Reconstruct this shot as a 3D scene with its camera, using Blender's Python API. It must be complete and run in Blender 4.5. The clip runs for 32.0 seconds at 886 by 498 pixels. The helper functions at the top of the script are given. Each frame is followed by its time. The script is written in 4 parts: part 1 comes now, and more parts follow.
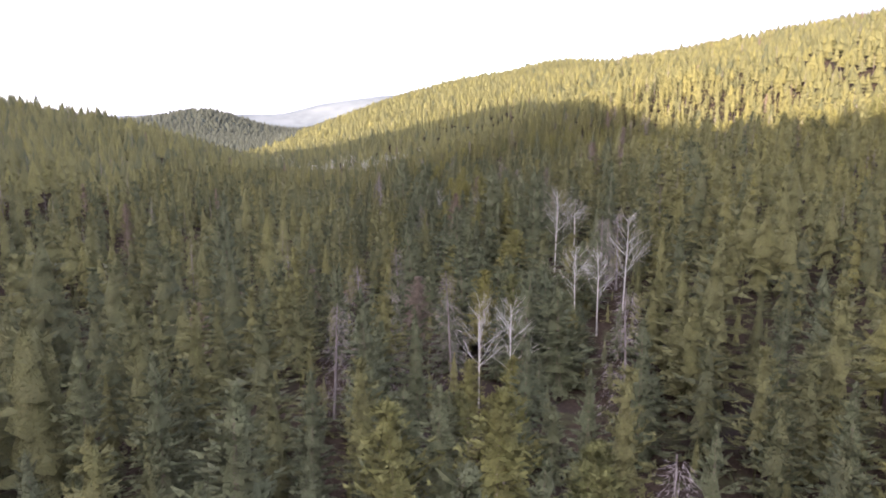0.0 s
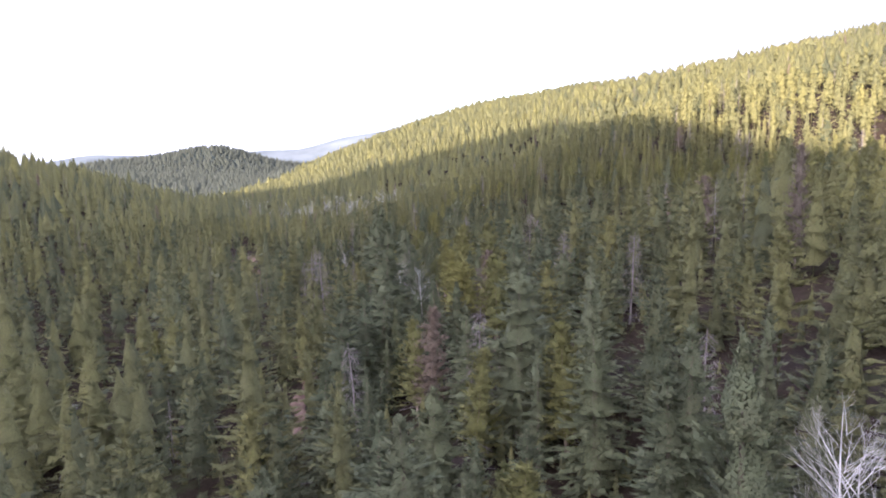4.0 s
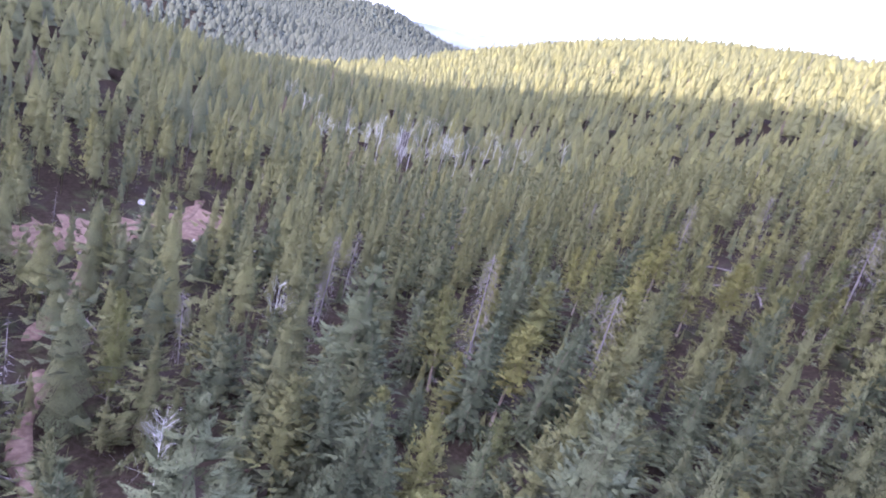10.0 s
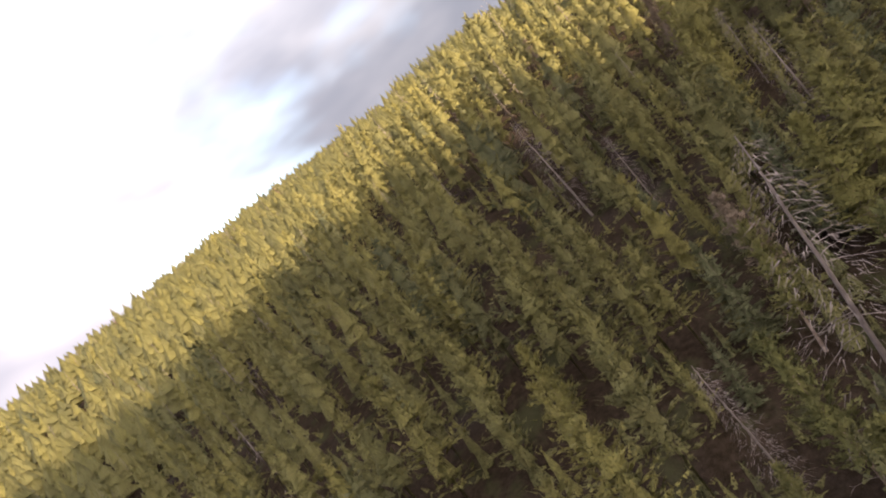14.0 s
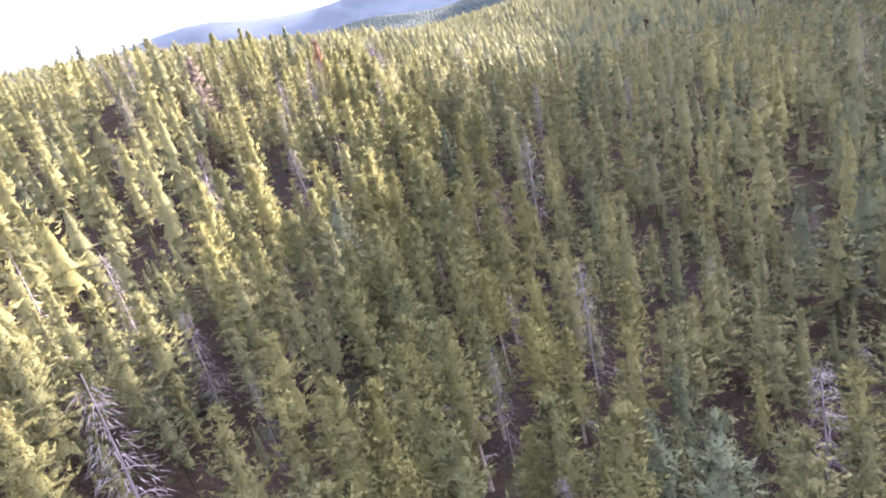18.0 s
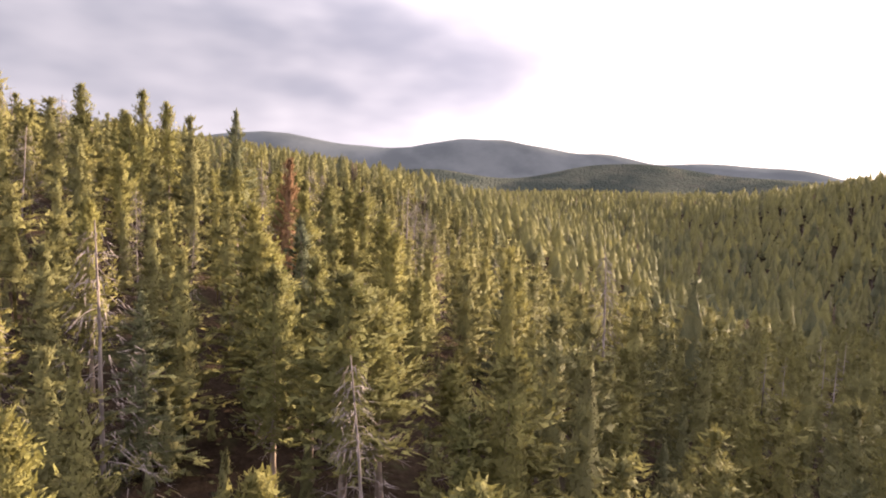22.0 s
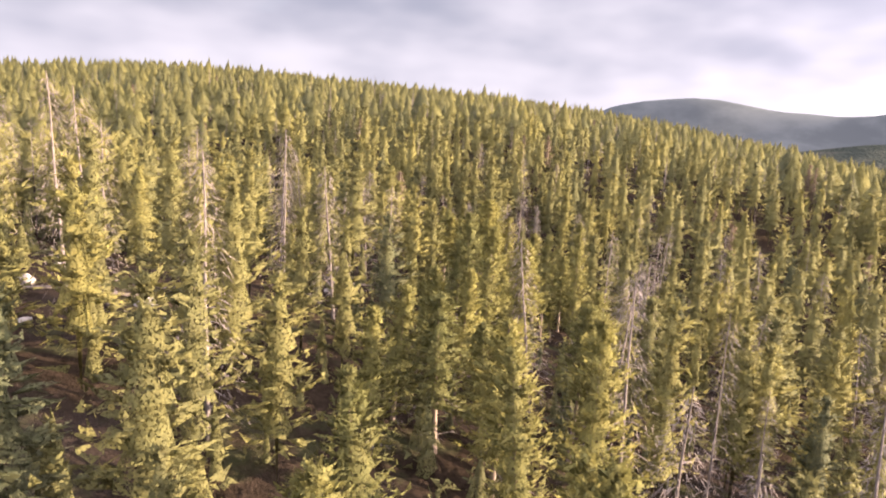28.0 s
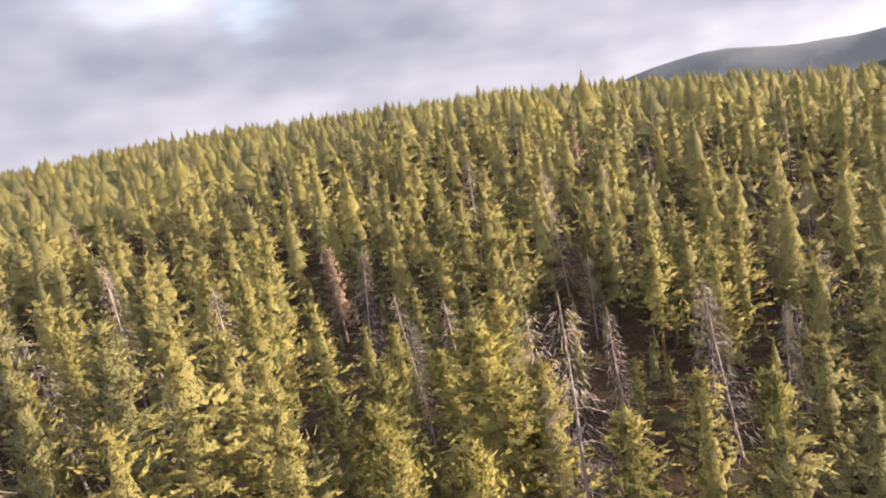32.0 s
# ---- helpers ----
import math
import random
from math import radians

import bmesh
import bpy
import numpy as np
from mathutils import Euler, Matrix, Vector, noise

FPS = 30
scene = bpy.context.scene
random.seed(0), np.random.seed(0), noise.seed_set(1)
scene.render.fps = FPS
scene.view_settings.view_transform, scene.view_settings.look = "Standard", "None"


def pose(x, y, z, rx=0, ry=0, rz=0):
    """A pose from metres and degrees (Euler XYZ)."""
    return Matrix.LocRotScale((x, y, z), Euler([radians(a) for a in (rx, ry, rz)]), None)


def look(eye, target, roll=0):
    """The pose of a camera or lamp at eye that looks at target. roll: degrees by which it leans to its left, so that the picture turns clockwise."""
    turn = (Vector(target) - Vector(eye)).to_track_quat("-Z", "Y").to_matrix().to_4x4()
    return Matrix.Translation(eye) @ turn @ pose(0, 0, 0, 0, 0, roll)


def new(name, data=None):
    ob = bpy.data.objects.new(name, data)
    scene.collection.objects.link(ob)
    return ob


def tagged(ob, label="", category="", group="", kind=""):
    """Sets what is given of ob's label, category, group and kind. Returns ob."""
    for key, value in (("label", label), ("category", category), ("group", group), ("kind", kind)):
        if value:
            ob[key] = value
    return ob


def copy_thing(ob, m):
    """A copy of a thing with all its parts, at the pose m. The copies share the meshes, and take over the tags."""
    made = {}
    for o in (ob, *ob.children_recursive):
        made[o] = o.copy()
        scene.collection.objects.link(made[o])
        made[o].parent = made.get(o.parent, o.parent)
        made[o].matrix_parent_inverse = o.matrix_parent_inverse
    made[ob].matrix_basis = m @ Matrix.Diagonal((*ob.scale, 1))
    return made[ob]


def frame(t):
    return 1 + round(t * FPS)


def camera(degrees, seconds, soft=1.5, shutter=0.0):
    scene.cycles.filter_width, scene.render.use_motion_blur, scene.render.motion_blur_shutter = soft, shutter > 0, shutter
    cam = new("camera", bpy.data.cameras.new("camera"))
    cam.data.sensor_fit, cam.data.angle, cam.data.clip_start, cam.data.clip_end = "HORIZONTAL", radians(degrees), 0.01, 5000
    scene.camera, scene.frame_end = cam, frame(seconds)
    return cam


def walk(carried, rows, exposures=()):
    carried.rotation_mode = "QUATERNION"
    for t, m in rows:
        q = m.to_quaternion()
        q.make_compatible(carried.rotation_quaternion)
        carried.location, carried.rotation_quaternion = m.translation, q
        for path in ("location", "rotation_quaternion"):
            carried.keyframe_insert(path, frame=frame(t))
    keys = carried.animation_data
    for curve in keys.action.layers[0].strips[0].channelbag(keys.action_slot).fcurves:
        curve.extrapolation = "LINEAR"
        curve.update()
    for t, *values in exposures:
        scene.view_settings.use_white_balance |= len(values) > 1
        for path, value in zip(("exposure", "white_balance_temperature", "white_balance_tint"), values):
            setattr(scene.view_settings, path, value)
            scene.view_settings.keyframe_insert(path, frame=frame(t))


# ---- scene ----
cam = camera(68.5, 32.0, soft=1.9)

# seconds, x, y, z, and the three angles of pose()
PATH = [
    (0.0, -1.43, -0.74, 26.00, 79.40, -0.22, -0.21),
    (0.5, -0.77, 8.58, 25.75, 79.08, 0.92, 0.09),
    (1.0, -0.13, 18.15, 25.46, 78.86, 2.00, 0.21),
    (1.5, 0.38, 27.62, 25.47, 78.73, 3.56, -0.02),
    (2.0, 0.82, 37.82, 25.17, 79.01, 4.61, -0.40),
    (2.5, 1.66, 47.85, 25.18, 79.34, 4.86, -0.36),
    (3.0, 2.75, 57.52, 25.22, 80.19, 3.83, 0.19),
    (3.5, 3.69, 66.97, 25.25, 81.17, 2.28, 1.03),
    (4.0, 4.44, 76.25, 25.53, 82.08, 1.32, 1.57),
    (4.5, 5.49, 85.44, 26.33, 82.74, 0.49, 2.26),
    (6.5, 5.97, 124.74, 29.58, 80.85, -1.97, 4.01),
    (7.0, 5.43, 134.37, 30.41, 78.30, -2.06, 4.28),
    (7.5, 4.89, 143.73, 30.98, 76.27, -2.07, 4.66),
    (8.0, 4.28, 152.45, 31.30, 75.43, -2.71, 5.37),
    (8.5, 3.68, 160.73, 31.60, 75.07, -5.53, 7.38),
    (9.0, 2.93, 169.05, 31.84, 74.66, -8.62, 9.91),
    (9.5, 1.07, 178.46, 31.83, 73.78, -12.03, 12.82),
    (10.0, -1.40, 188.68, 31.38, 72.19, -15.21, 16.29),
    (10.5, -3.93, 197.65, 30.98, 70.57, -16.32, 19.11),
    (11.0, -6.86, 205.77, 30.36, 70.16, -11.94, 18.21),
    (11.5, -9.23, 216.21, 29.48, 69.96, 13.59, -3.35),
    (12.0, -10.64, 226.86, 29.18, 72.45, 24.64, -15.36),
    (12.5, -10.15, 237.14, 28.64, 77.40, 29.03, -22.92),
    (13.0, -7.97, 247.46, 28.55, 81.02, 34.28, -34.39),
    (13.5, -4.36, 256.35, 29.00, 84.30, 38.37, -48.96),
    (14.0, 1.00, 262.30, 29.69, 88.31, 39.01, -62.19),
    (14.5, 6.93, 265.88, 31.02, 89.25, 38.79, -73.47),
    (16.5, 30.71, 263.36, 37.33, 74.76, 21.97, -131.08),
    (17.0, 37.21, 257.65, 38.42, 72.37, 19.54, -140.05),
    (17.5, 43.18, 250.77, 39.05, 70.67, 16.63, -147.80),
    (18.0, 48.17, 243.73, 39.51, 69.44, 13.41, -155.44),
    (18.5, 52.94, 236.94, 40.33, 69.29, 9.83, -159.44),
    (19.0, 57.45, 229.91, 40.70, 69.88, 7.37, -160.83),
    (19.5, 62.17, 221.46, 40.26, 72.08, 3.43, -160.20),
    (20.0, 66.90, 213.36, 38.96, 74.27, 1.59, -159.23),
    (20.5, 71.86, 204.52, 38.22, 76.88, 1.24, -158.58),
    (21.0, 76.86, 195.27, 37.89, 79.14, 1.57, -157.44),
    (21.5, 81.88, 185.85, 37.67, 81.23, 1.52, -155.35),
    (22.0, 86.65, 176.33, 37.89, 83.53, -1.76, -149.90),
    (22.5, 90.95, 167.40, 38.06, 85.14, -6.70, -141.30),
    (23.0, 95.29, 161.30, 38.97, 84.21, -9.24, -135.33),
    (23.5, 98.70, 156.46, 39.82, 83.52, -9.13, -131.34),
    (24.0, 101.82, 152.36, 40.89, 82.85, -8.03, -128.55),
    (24.5, 105.16, 149.02, 41.53, 82.84, -5.22, -127.00),
    (25.0, 108.51, 145.92, 42.09, 83.21, -3.03, -126.01),
    (25.5, 111.64, 142.72, 42.59, 83.23, -2.55, -124.65),
    (26.0, 115.08, 139.51, 42.98, 83.20, -2.26, -123.29),
    (26.5, 119.04, 135.65, 43.32, 82.95, -1.84, -121.01),
    (28.5, 135.38, 123.70, 45.67, 77.51, -2.88, -111.88),
    (29.0, 140.31, 120.71, 46.00, 76.15, -1.33, -109.95),
    (29.5, 145.20, 117.90, 46.12, 75.28, 0.89, -108.70),
    (30.0, 150.57, 115.23, 45.49, 75.60, 5.80, -109.43),
    (30.5, 155.87, 112.24, 45.26, 76.77, 9.01, -110.65),
    (31.0, 160.84, 108.89, 44.84, 78.66, 9.66, -111.16),
    (31.5, 165.57, 105.50, 44.68, 79.60, 10.02, -111.79),
    (32.0, 170.12, 102.11, 44.58, 80.71, 10.40, -113.00),
]
EXPOSURES = [   # seconds, stops, kelvin, tint
    (0.0, 3.85, 5900, 26), (4.5, 3.85, 5450, 26), (7.0, 3.48, 6700, 23), (8.0, 4.32, 5400, 24), (9.0, 4.42, 4950, 35), (11.0, 4.48, 4850, 37), (12.0, 4.75, 4820, 39), (12.6, 4.25, 5300, 28), (13.0, 3.7, 5700, 22), (14.0, 3.15, 7000, 21),
    (17.0, 4.1, 6900, 26), (18.0, 4.6, 5300, 32), (19.0, 4.95, 4750, 38), (20.0, 4.6, 4800, 38), (21.0, 4.08, 5100, 36), (22.0, 3.25, 6900, 26), (23.0, 2.9, 7000, 23), (24.0, 2.88, 7100, 23), (25.0, 3.25, 7100, 22), (26.0, 3.22, 7100, 22), (29.0, 3.58, 6500, 27), (30.0, 3.42, 6400, 25), (32.0, 3.3, 6700, 23),
]
walk(cam, [(t, pose(*p)) for t, *p in PATH], EXPOSURES)

# ---------------------------------------------------------------- light
SUN_AZIMUTH, SUN_ELEVATION = 151.0, 11.6     # degrees left of +y, degrees above the horizon
sun_way = Vector((-math.sin(radians(SUN_AZIMUTH)) * math.cos(radians(SUN_ELEVATION)),
                  math.cos(radians(SUN_AZIMUTH)) * math.cos(radians(SUN_ELEVATION)), math.sin(radians(SUN_ELEVATION))))
sun = new("sun", bpy.data.lights.new("sun", "SUN"))
sun.data.energy, sun.data.angle, sun.data.color = 3.0, radians(0.5), (1.0, 0.84, 0.60)
sun.matrix_world = look((0, 0, 300), Vector((0, 0, 300)) - sun_way)


class Nodes:
    """A short way to write node trees."""

    def __init__(self, tree):
        self.tree = tree
        tree.nodes.clear()

    def add(self, kind, **inputs):
        node = self.tree.nodes.new(kind)
        for key, value in inputs.items():
            self.put(node, key, value)
        return node

    def put(self, node, key, value):
        socket = node.inputs[int(key[1:])] if key[0] == "i" and key[1:].isdigit() else node.inputs[key.replace("_", " ")]
        if isinstance(value, bpy.types.NodeSocket):
            self.tree.links.new(value, socket)
        elif isinstance(value, bpy.types.Node):
            self.tree.links.new(value.outputs[0], socket)
        else:
            socket.default_value = value

    def math(self, operation, a, b=0.0, clamp=False):
        node = self.add("ShaderNodeMath", i0=a, i1=b)
        node.operation, node.use_clamp = operation, clamp
        return node.outputs[0]

    def mix(self, factor, a, b):
        node = self.add("ShaderNodeMix")
        node.data_type = "RGBA"
        for socket, value in ((node.inputs[0], factor), (node.inputs[6], a), (node.inputs[7], b)):
            if isinstance(value, bpy.types.NodeSocket):
                self.tree.links.new(value, socket)
            else:
                socket.default_value = value if isinstance(value, float) else (*value, 1.0)
        return node.outputs[2]

    def noise(self, vector, scale, detail=3.0, rough=0.55):
        node = self.add("ShaderNodeTexNoise", Vector=vector, Scale=scale, Detail=detail, Roughness=rough)
        return node.outputs[0]

    def ramp(self, factor, low, high):
        node = self.add("ShaderNodeMapRange", Value=factor, From_Min=low, From_Max=high)
        node.interpolation_type = "SMOOTHSTEP"
        return node.outputs[0]


world = bpy.data.worlds.new("sky")
scene.world = world
world.use_nodes = True
n = Nodes(world.node_tree)
sky = n.add("ShaderNodeTexSky")
sky.sky_type, sky.sun_disc = "NISHITA", False
sky.sun_elevation, sky.sun_rotation = radians(SUN_ELEVATION), radians(360 - SUN_AZIMUTH)
sky.air_density, sky.dust_density = 1.0, 1.5
coord = n.add("ShaderNodeTexCoord").outputs["Generated"]
flat = n.add("ShaderNodeMapping", Vector=coord, Scale=(1.0, 1.0, 2.4)).outputs[0]
cover = n.ramp(n.noise(flat, 2.0, 4.0, 0.5), 0.26, 0.50)
dense = n.ramp(n.noise(flat, 3.0, 3.5, 0.5), 0.33, 0.72)
toward = n.add("ShaderNodeVectorMath", i0=coord, i1=tuple(sun_way))
toward.operation = "DOT_PRODUCT"
near_sun = n.ramp(toward.outputs[1], 0.55, 1.0)
grey = n.mix(dense, (0.40, 0.425, 0.50), (0.94, 0.93, 0.96))
cloud = n.mix(near_sun, grey, (1.9, 1.75, 1.55))
east = n.add("ShaderNodeVectorMath", i0=coord, i1=(0.97, -0.10, 0.22))      # a heavier bank of cloud lies to the east
east.operation = "DOT_PRODUCT"
cloud = n.mix(n.math("MULTIPLY", n.ramp(east.outputs[1], 0.35, 0.95), 0.85), cloud, n.mix(dense, (0.175, 0.205, 0.250), (0.34, 0.365, 0.40)))
blue = n.add("ShaderNodeBackground", Color=sky.outputs[0], Strength=0.08)
rise = n.add("ShaderNodeSeparateXYZ", Vector=coord).outputs[2]
over = n.math("MULTIPLY_ADD", n.ramp(rise, 0.15, 0.9), 0.45)
over.node.inputs[2].default_value = 0.19
white = n.add("ShaderNodeBackground", Color=cloud, Strength=over)
veil = n.add("ShaderNodeMixShader", i0=n.math("MULTIPLY_ADD", cover, 0.75), i1=blue.outputs[0], i2=white.outputs[0])
veil.inputs[0].links[0].from_node.inputs[2].default_value = 0.25
n.add("ShaderNodeOutputWorld", Surface=veil.outputs[0])


# ---------------------------------------------------------------- materials
def material(name):
    m = bpy.data.materials.new(name)
    m.use_nodes = True
    return m, Nodes(m.node_tree)


def foliage(name, dark, light, pale, joined=False, through_light=0.32, gaps=0.43, fine=11.0):
    """Needles: a colour between dark and light tree by tree, paler towards the tips, that lets some light through."""
    m, n = material(name)
    place = n.add("ShaderNodeNewGeometry")
    if joined:
        tone = n.add("ShaderNodeAttribute")
        tone.attribute_name = "tone"
        tree = tone.outputs["Fac"]
    else:
        tree = n.add("ShaderNodeObjectInfo").outputs["Random"]
    spray = place.outputs["Random Per Island"]
    colour = n.mix(tree, dark, light)
    own = n.math("FRACT", n.math("MULTIPLY", tree, 23.7))
    colour = n.mix(n.math("MULTIPLY", n.ramp(own, 0.45, 0.95), 0.6), colour, pale)
    tip = n.add("ShaderNodeAttribute")
    tip.attribute_name = "tip"
    fresh = n.math("MULTIPLY", tip.outputs["Fac"], n.math("MULTIPLY_ADD", spray, 0.35))
    fresh.node.inputs[1].links[0].from_node.inputs[2].default_value = 0.38
    colour = n.mix(fresh, colour, tuple(1.1 * c for c in pale))
    mottle = n.noise(place.outputs["Position"], 0.9, 3.0)
    colour = n.mix(n.ramp(mottle, 0.35, 0.75), colour, n.mix(0.20, colour, (0.10, 0.075, 0.045)))
    needle = n.noise(place.outputs["Position"], 0.6 * fine, 3.0, 0.7)
    colour = n.mix(n.ramp(needle, 0.40, 0.70), n.mix(0.38, colour, (0.03, 0.034, 0.02)), colour)
    relief = n.add("ShaderNodeBump", Strength=0.6, Distance=0.10, Height=needle)
    body = n.add("ShaderNodeBsdfPrincipled", Base_Color=colour, Roughness=0.7, Normal=relief.outputs[0])
    body.inputs["Specular IOR Level"].default_value = 0.06
    glow = n.add("ShaderNodeBsdfTranslucent", Color=colour)
    both = n.add("ShaderNodeMixShader", i0=through_light, i1=body.outputs[0], i2=glow.outputs[0])
    ragged = n.math("MULTIPLY_ADD", tip.outputs["Fac"], 0.07)
    ragged.node.inputs[2].default_value = gaps
    gap = n.math("LESS_THAN", n.noise(place.outputs["Position"], fine, 3.0, 0.72), ragged)
    holes = n.add("ShaderNodeMixShader", i0=gap, i1=both.outputs[0], i2=n.add("ShaderNodeBsdfTransparent").outputs[0])
    n.add("ShaderNodeOutputMaterial", Surface=holes.outputs[0])
    return m


def wood(name, low, high, scale, bump=0.4):
    m, n = material(name)
    place = n.add("ShaderNodeTexCoord").outputs["Object"]
    streak = n.add("ShaderNodeMapping", Vector=place, Scale=(1, 1, 0.22)).outputs[0]
    grain = n.noise(streak, scale, 5.0, 0.65)
    colour = n.mix(n.ramp(grain, 0.3, 0.7), low, high)
    own = n.add("ShaderNodeObjectInfo").outputs["Random"]
    colour = n.mix(n.math("MULTIPLY", own, 0.35), colour, tuple(0.55 * c for c in high))
    relief = n.add("ShaderNodeBump", Strength=bump, Distance=0.03, Height=grain)
    body = n.add("ShaderNodeBsdfPrincipled", Base_Color=colour, Roughness=0.85, Normal=relief.outputs[0])
    body.inputs["Specular IOR Level"].default_value = 0.1
    n.add("ShaderNodeOutputMaterial", Surface=body.outputs[0])
    return m


PINE = foliage("pine_needles", (0.084, 0.091, 0.034), (0.194, 0.174, 0.047), (0.176, 0.164, 0.056), fine=12.0)
SPRUCE = foliage("spruce_needles", (0.052, 0.061, 0.034), (0.105, 0.112, 0.053), (0.134, 0.141, 0.077), fine=12.0)
FOREST = foliage("forest_needles", (0.050, 0.060, 0.038), (0.198, 0.176, 0.051), (0.162, 0.152, 0.059), joined=True)
# far hills: haze and cloud shade are put into duller, darker needles
HAZY = foliage("hazy_hill_needles", (0.030, 0.036, 0.028), (0.050, 0.055, 0.040), (0.052, 0.056, 0.043), joined=True, through_light=0.2, gaps=0.1)
RUST = foliage("faded_needles", (0.12, 0.085, 0.066), (0.17, 0.115, 0.080), (0.19, 0.15, 0.12))
ORANGE = foliage("rust_needles", (0.165, 0.082, 0.042), (0.205, 0.104, 0.052), (0.20, 0.13, 0.08))
BARK = wood("pine_bark", (0.13, 0.095, 0.072), (0.28, 0.225, 0.185), 9.0)
SPRUCE_BARK = wood("spruce_bark", (0.10, 0.075, 0.06), (0.21, 0.165, 0.135), 9.0)
DEAD = wood("dead_wood", (0.106, 0.088, 0.082), (0.191, 0.162, 0.150), 7.0)
WHITE_BARK = wood("aspen_bark", (0.28, 0.255, 0.235), (0.48, 0.45, 0.41), 4.0, 0.2)
LOG = wood("log_wood", (0.075, 0.060, 0.051), (0.145, 0.120, 0.106), 8.0)

FLOOR, n = material("forest_floor")
spot = n.add("ShaderNodeNewGeometry").outputs["Position"]
litter = n.noise(spot, 2.6, 6.0, 0.7)
patch = n.noise(spot, 0.11, 4.0)
twig = n.noise(spot, 11.0, 3.0, 0.7)
colour = n.mix(n.ramp(litter, 0.3, 0.72), (0.016, 0.012, 0.008), (0.038, 0.027, 0.020))
colour = n.mix(n.ramp(patch, 0.48, 0.70), colour, n.mix(n.ramp(twig, 0.4, 0.7), (0.020, 0.015, 0.013), (0.042, 0.033, 0.028)))
colour = n.mix(n.math("MULTIPLY", n.ramp(n.noise(spot, 0.35, 4.0), 0.52, 0.68), 0.55), colour, (0.044, 0.050, 0.022))
relief = n.add("ShaderNodeBump", Strength=0.8, Distance=0.25, Height=n.math("ADD", litter, twig))
body = n.add("ShaderNodeBsdfPrincipled", Base_Color=colour, Roughness=0.95, Normal=relief.outputs[0])
body.inputs["Specular IOR Level"].default_value = 0.0
n.add("ShaderNodeOutputMaterial", Surface=body.outputs[0])

WOODED, n = material("wooded_slope")
spot = n.add("ShaderNodeNewGeometry").outputs["Position"]
cell = n.add("ShaderNodeTexVoronoi", Vector=spot, Scale=0.11)
stand = n.noise(spot, 0.006, 5.0, 0.6)
crown = n.ramp(cell.outputs["Distance"], 0.1, 0.8)
colour = n.mix(n.ramp(stand, 0.38, 0.62), (0.030, 0.036, 0.031), (0.056, 0.060, 0.047))
colour = n.mix(n.math("MULTIPLY", n.ramp(n.noise(spot, 0.012, 5.0), 0.55, 0.70), 0.5), colour, (0.06, 0.056, 0.046))
relief = n.add("ShaderNodeBump", Strength=1.0, Distance=5.0, Height=n.math("SUBTRACT", 1.0, crown))
body = n.add("ShaderNodeBsdfPrincipled", Base_Color=colour, Roughness=0.95, Normal=relief.outputs[0])
body.inputs["Specular IOR Level"].default_value = 0.0
n.add("ShaderNodeOutputMaterial", Surface=body.outputs[0])

# distant ridges: the blue-grey of the haze is painted into the base colour
HAZED_RIDGE, n = material("hazed_mountain")
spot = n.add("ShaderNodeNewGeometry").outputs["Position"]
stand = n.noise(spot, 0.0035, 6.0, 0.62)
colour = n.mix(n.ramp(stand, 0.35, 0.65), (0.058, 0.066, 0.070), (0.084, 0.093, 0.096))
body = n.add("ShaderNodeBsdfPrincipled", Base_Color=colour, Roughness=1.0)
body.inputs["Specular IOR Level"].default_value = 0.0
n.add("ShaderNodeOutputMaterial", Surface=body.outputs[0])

TRAIL, n = material("trail_dirt")
spot = n.add("ShaderNodeNewGeometry").outputs["Position"]
colour = n.mix(n.ramp(n.noise(spot, 1.4, 5.0, 0.65), 0.3, 0.7), (0.066, 0.042, 0.031), (0.118, 0.080, 0.061))
relief = n.add("ShaderNodeBump", Strength=0.6, Distance=0.06, Height=n.noise(spot, 9.0, 4.0, 0.7))
body = n.add("ShaderNodeBsdfPrincipled", Base_Color=colour, Roughness=0.95, Normal=relief.outputs[0])
body.inputs["Specular IOR Level"].default_value = 0.0
n.add("ShaderNodeOutputMaterial", Surface=body.outputs[0])

ROCK, n = material("granite")
spot = n.add("ShaderNodeTexCoord").outputs["Object"]
speck = n.noise(spot, 6.0, 6.0, 0.7)
colour = n.mix(n.ramp(n.noise(spot, 1.2, 4.0), 0.35, 0.65), (0.15, 0.132, 0.12), (0.28, 0.252, 0.235))
colour = n.mix(n.math("MULTIPLY", n.ramp(speck, 0.5, 0.7), 0.6), colour, (0.12, 0.12, 0.10))
relief = n.add("ShaderNodeBump", Strength=0.7, Distance=0.08, Height=speck)
body = n.add("ShaderNodeBsdfPrincipled", Base_Color=colour, Roughness=0.9, Normal=relief.outputs[0])
n.add("ShaderNodeOutputMaterial", Surface=body.outputs[0])

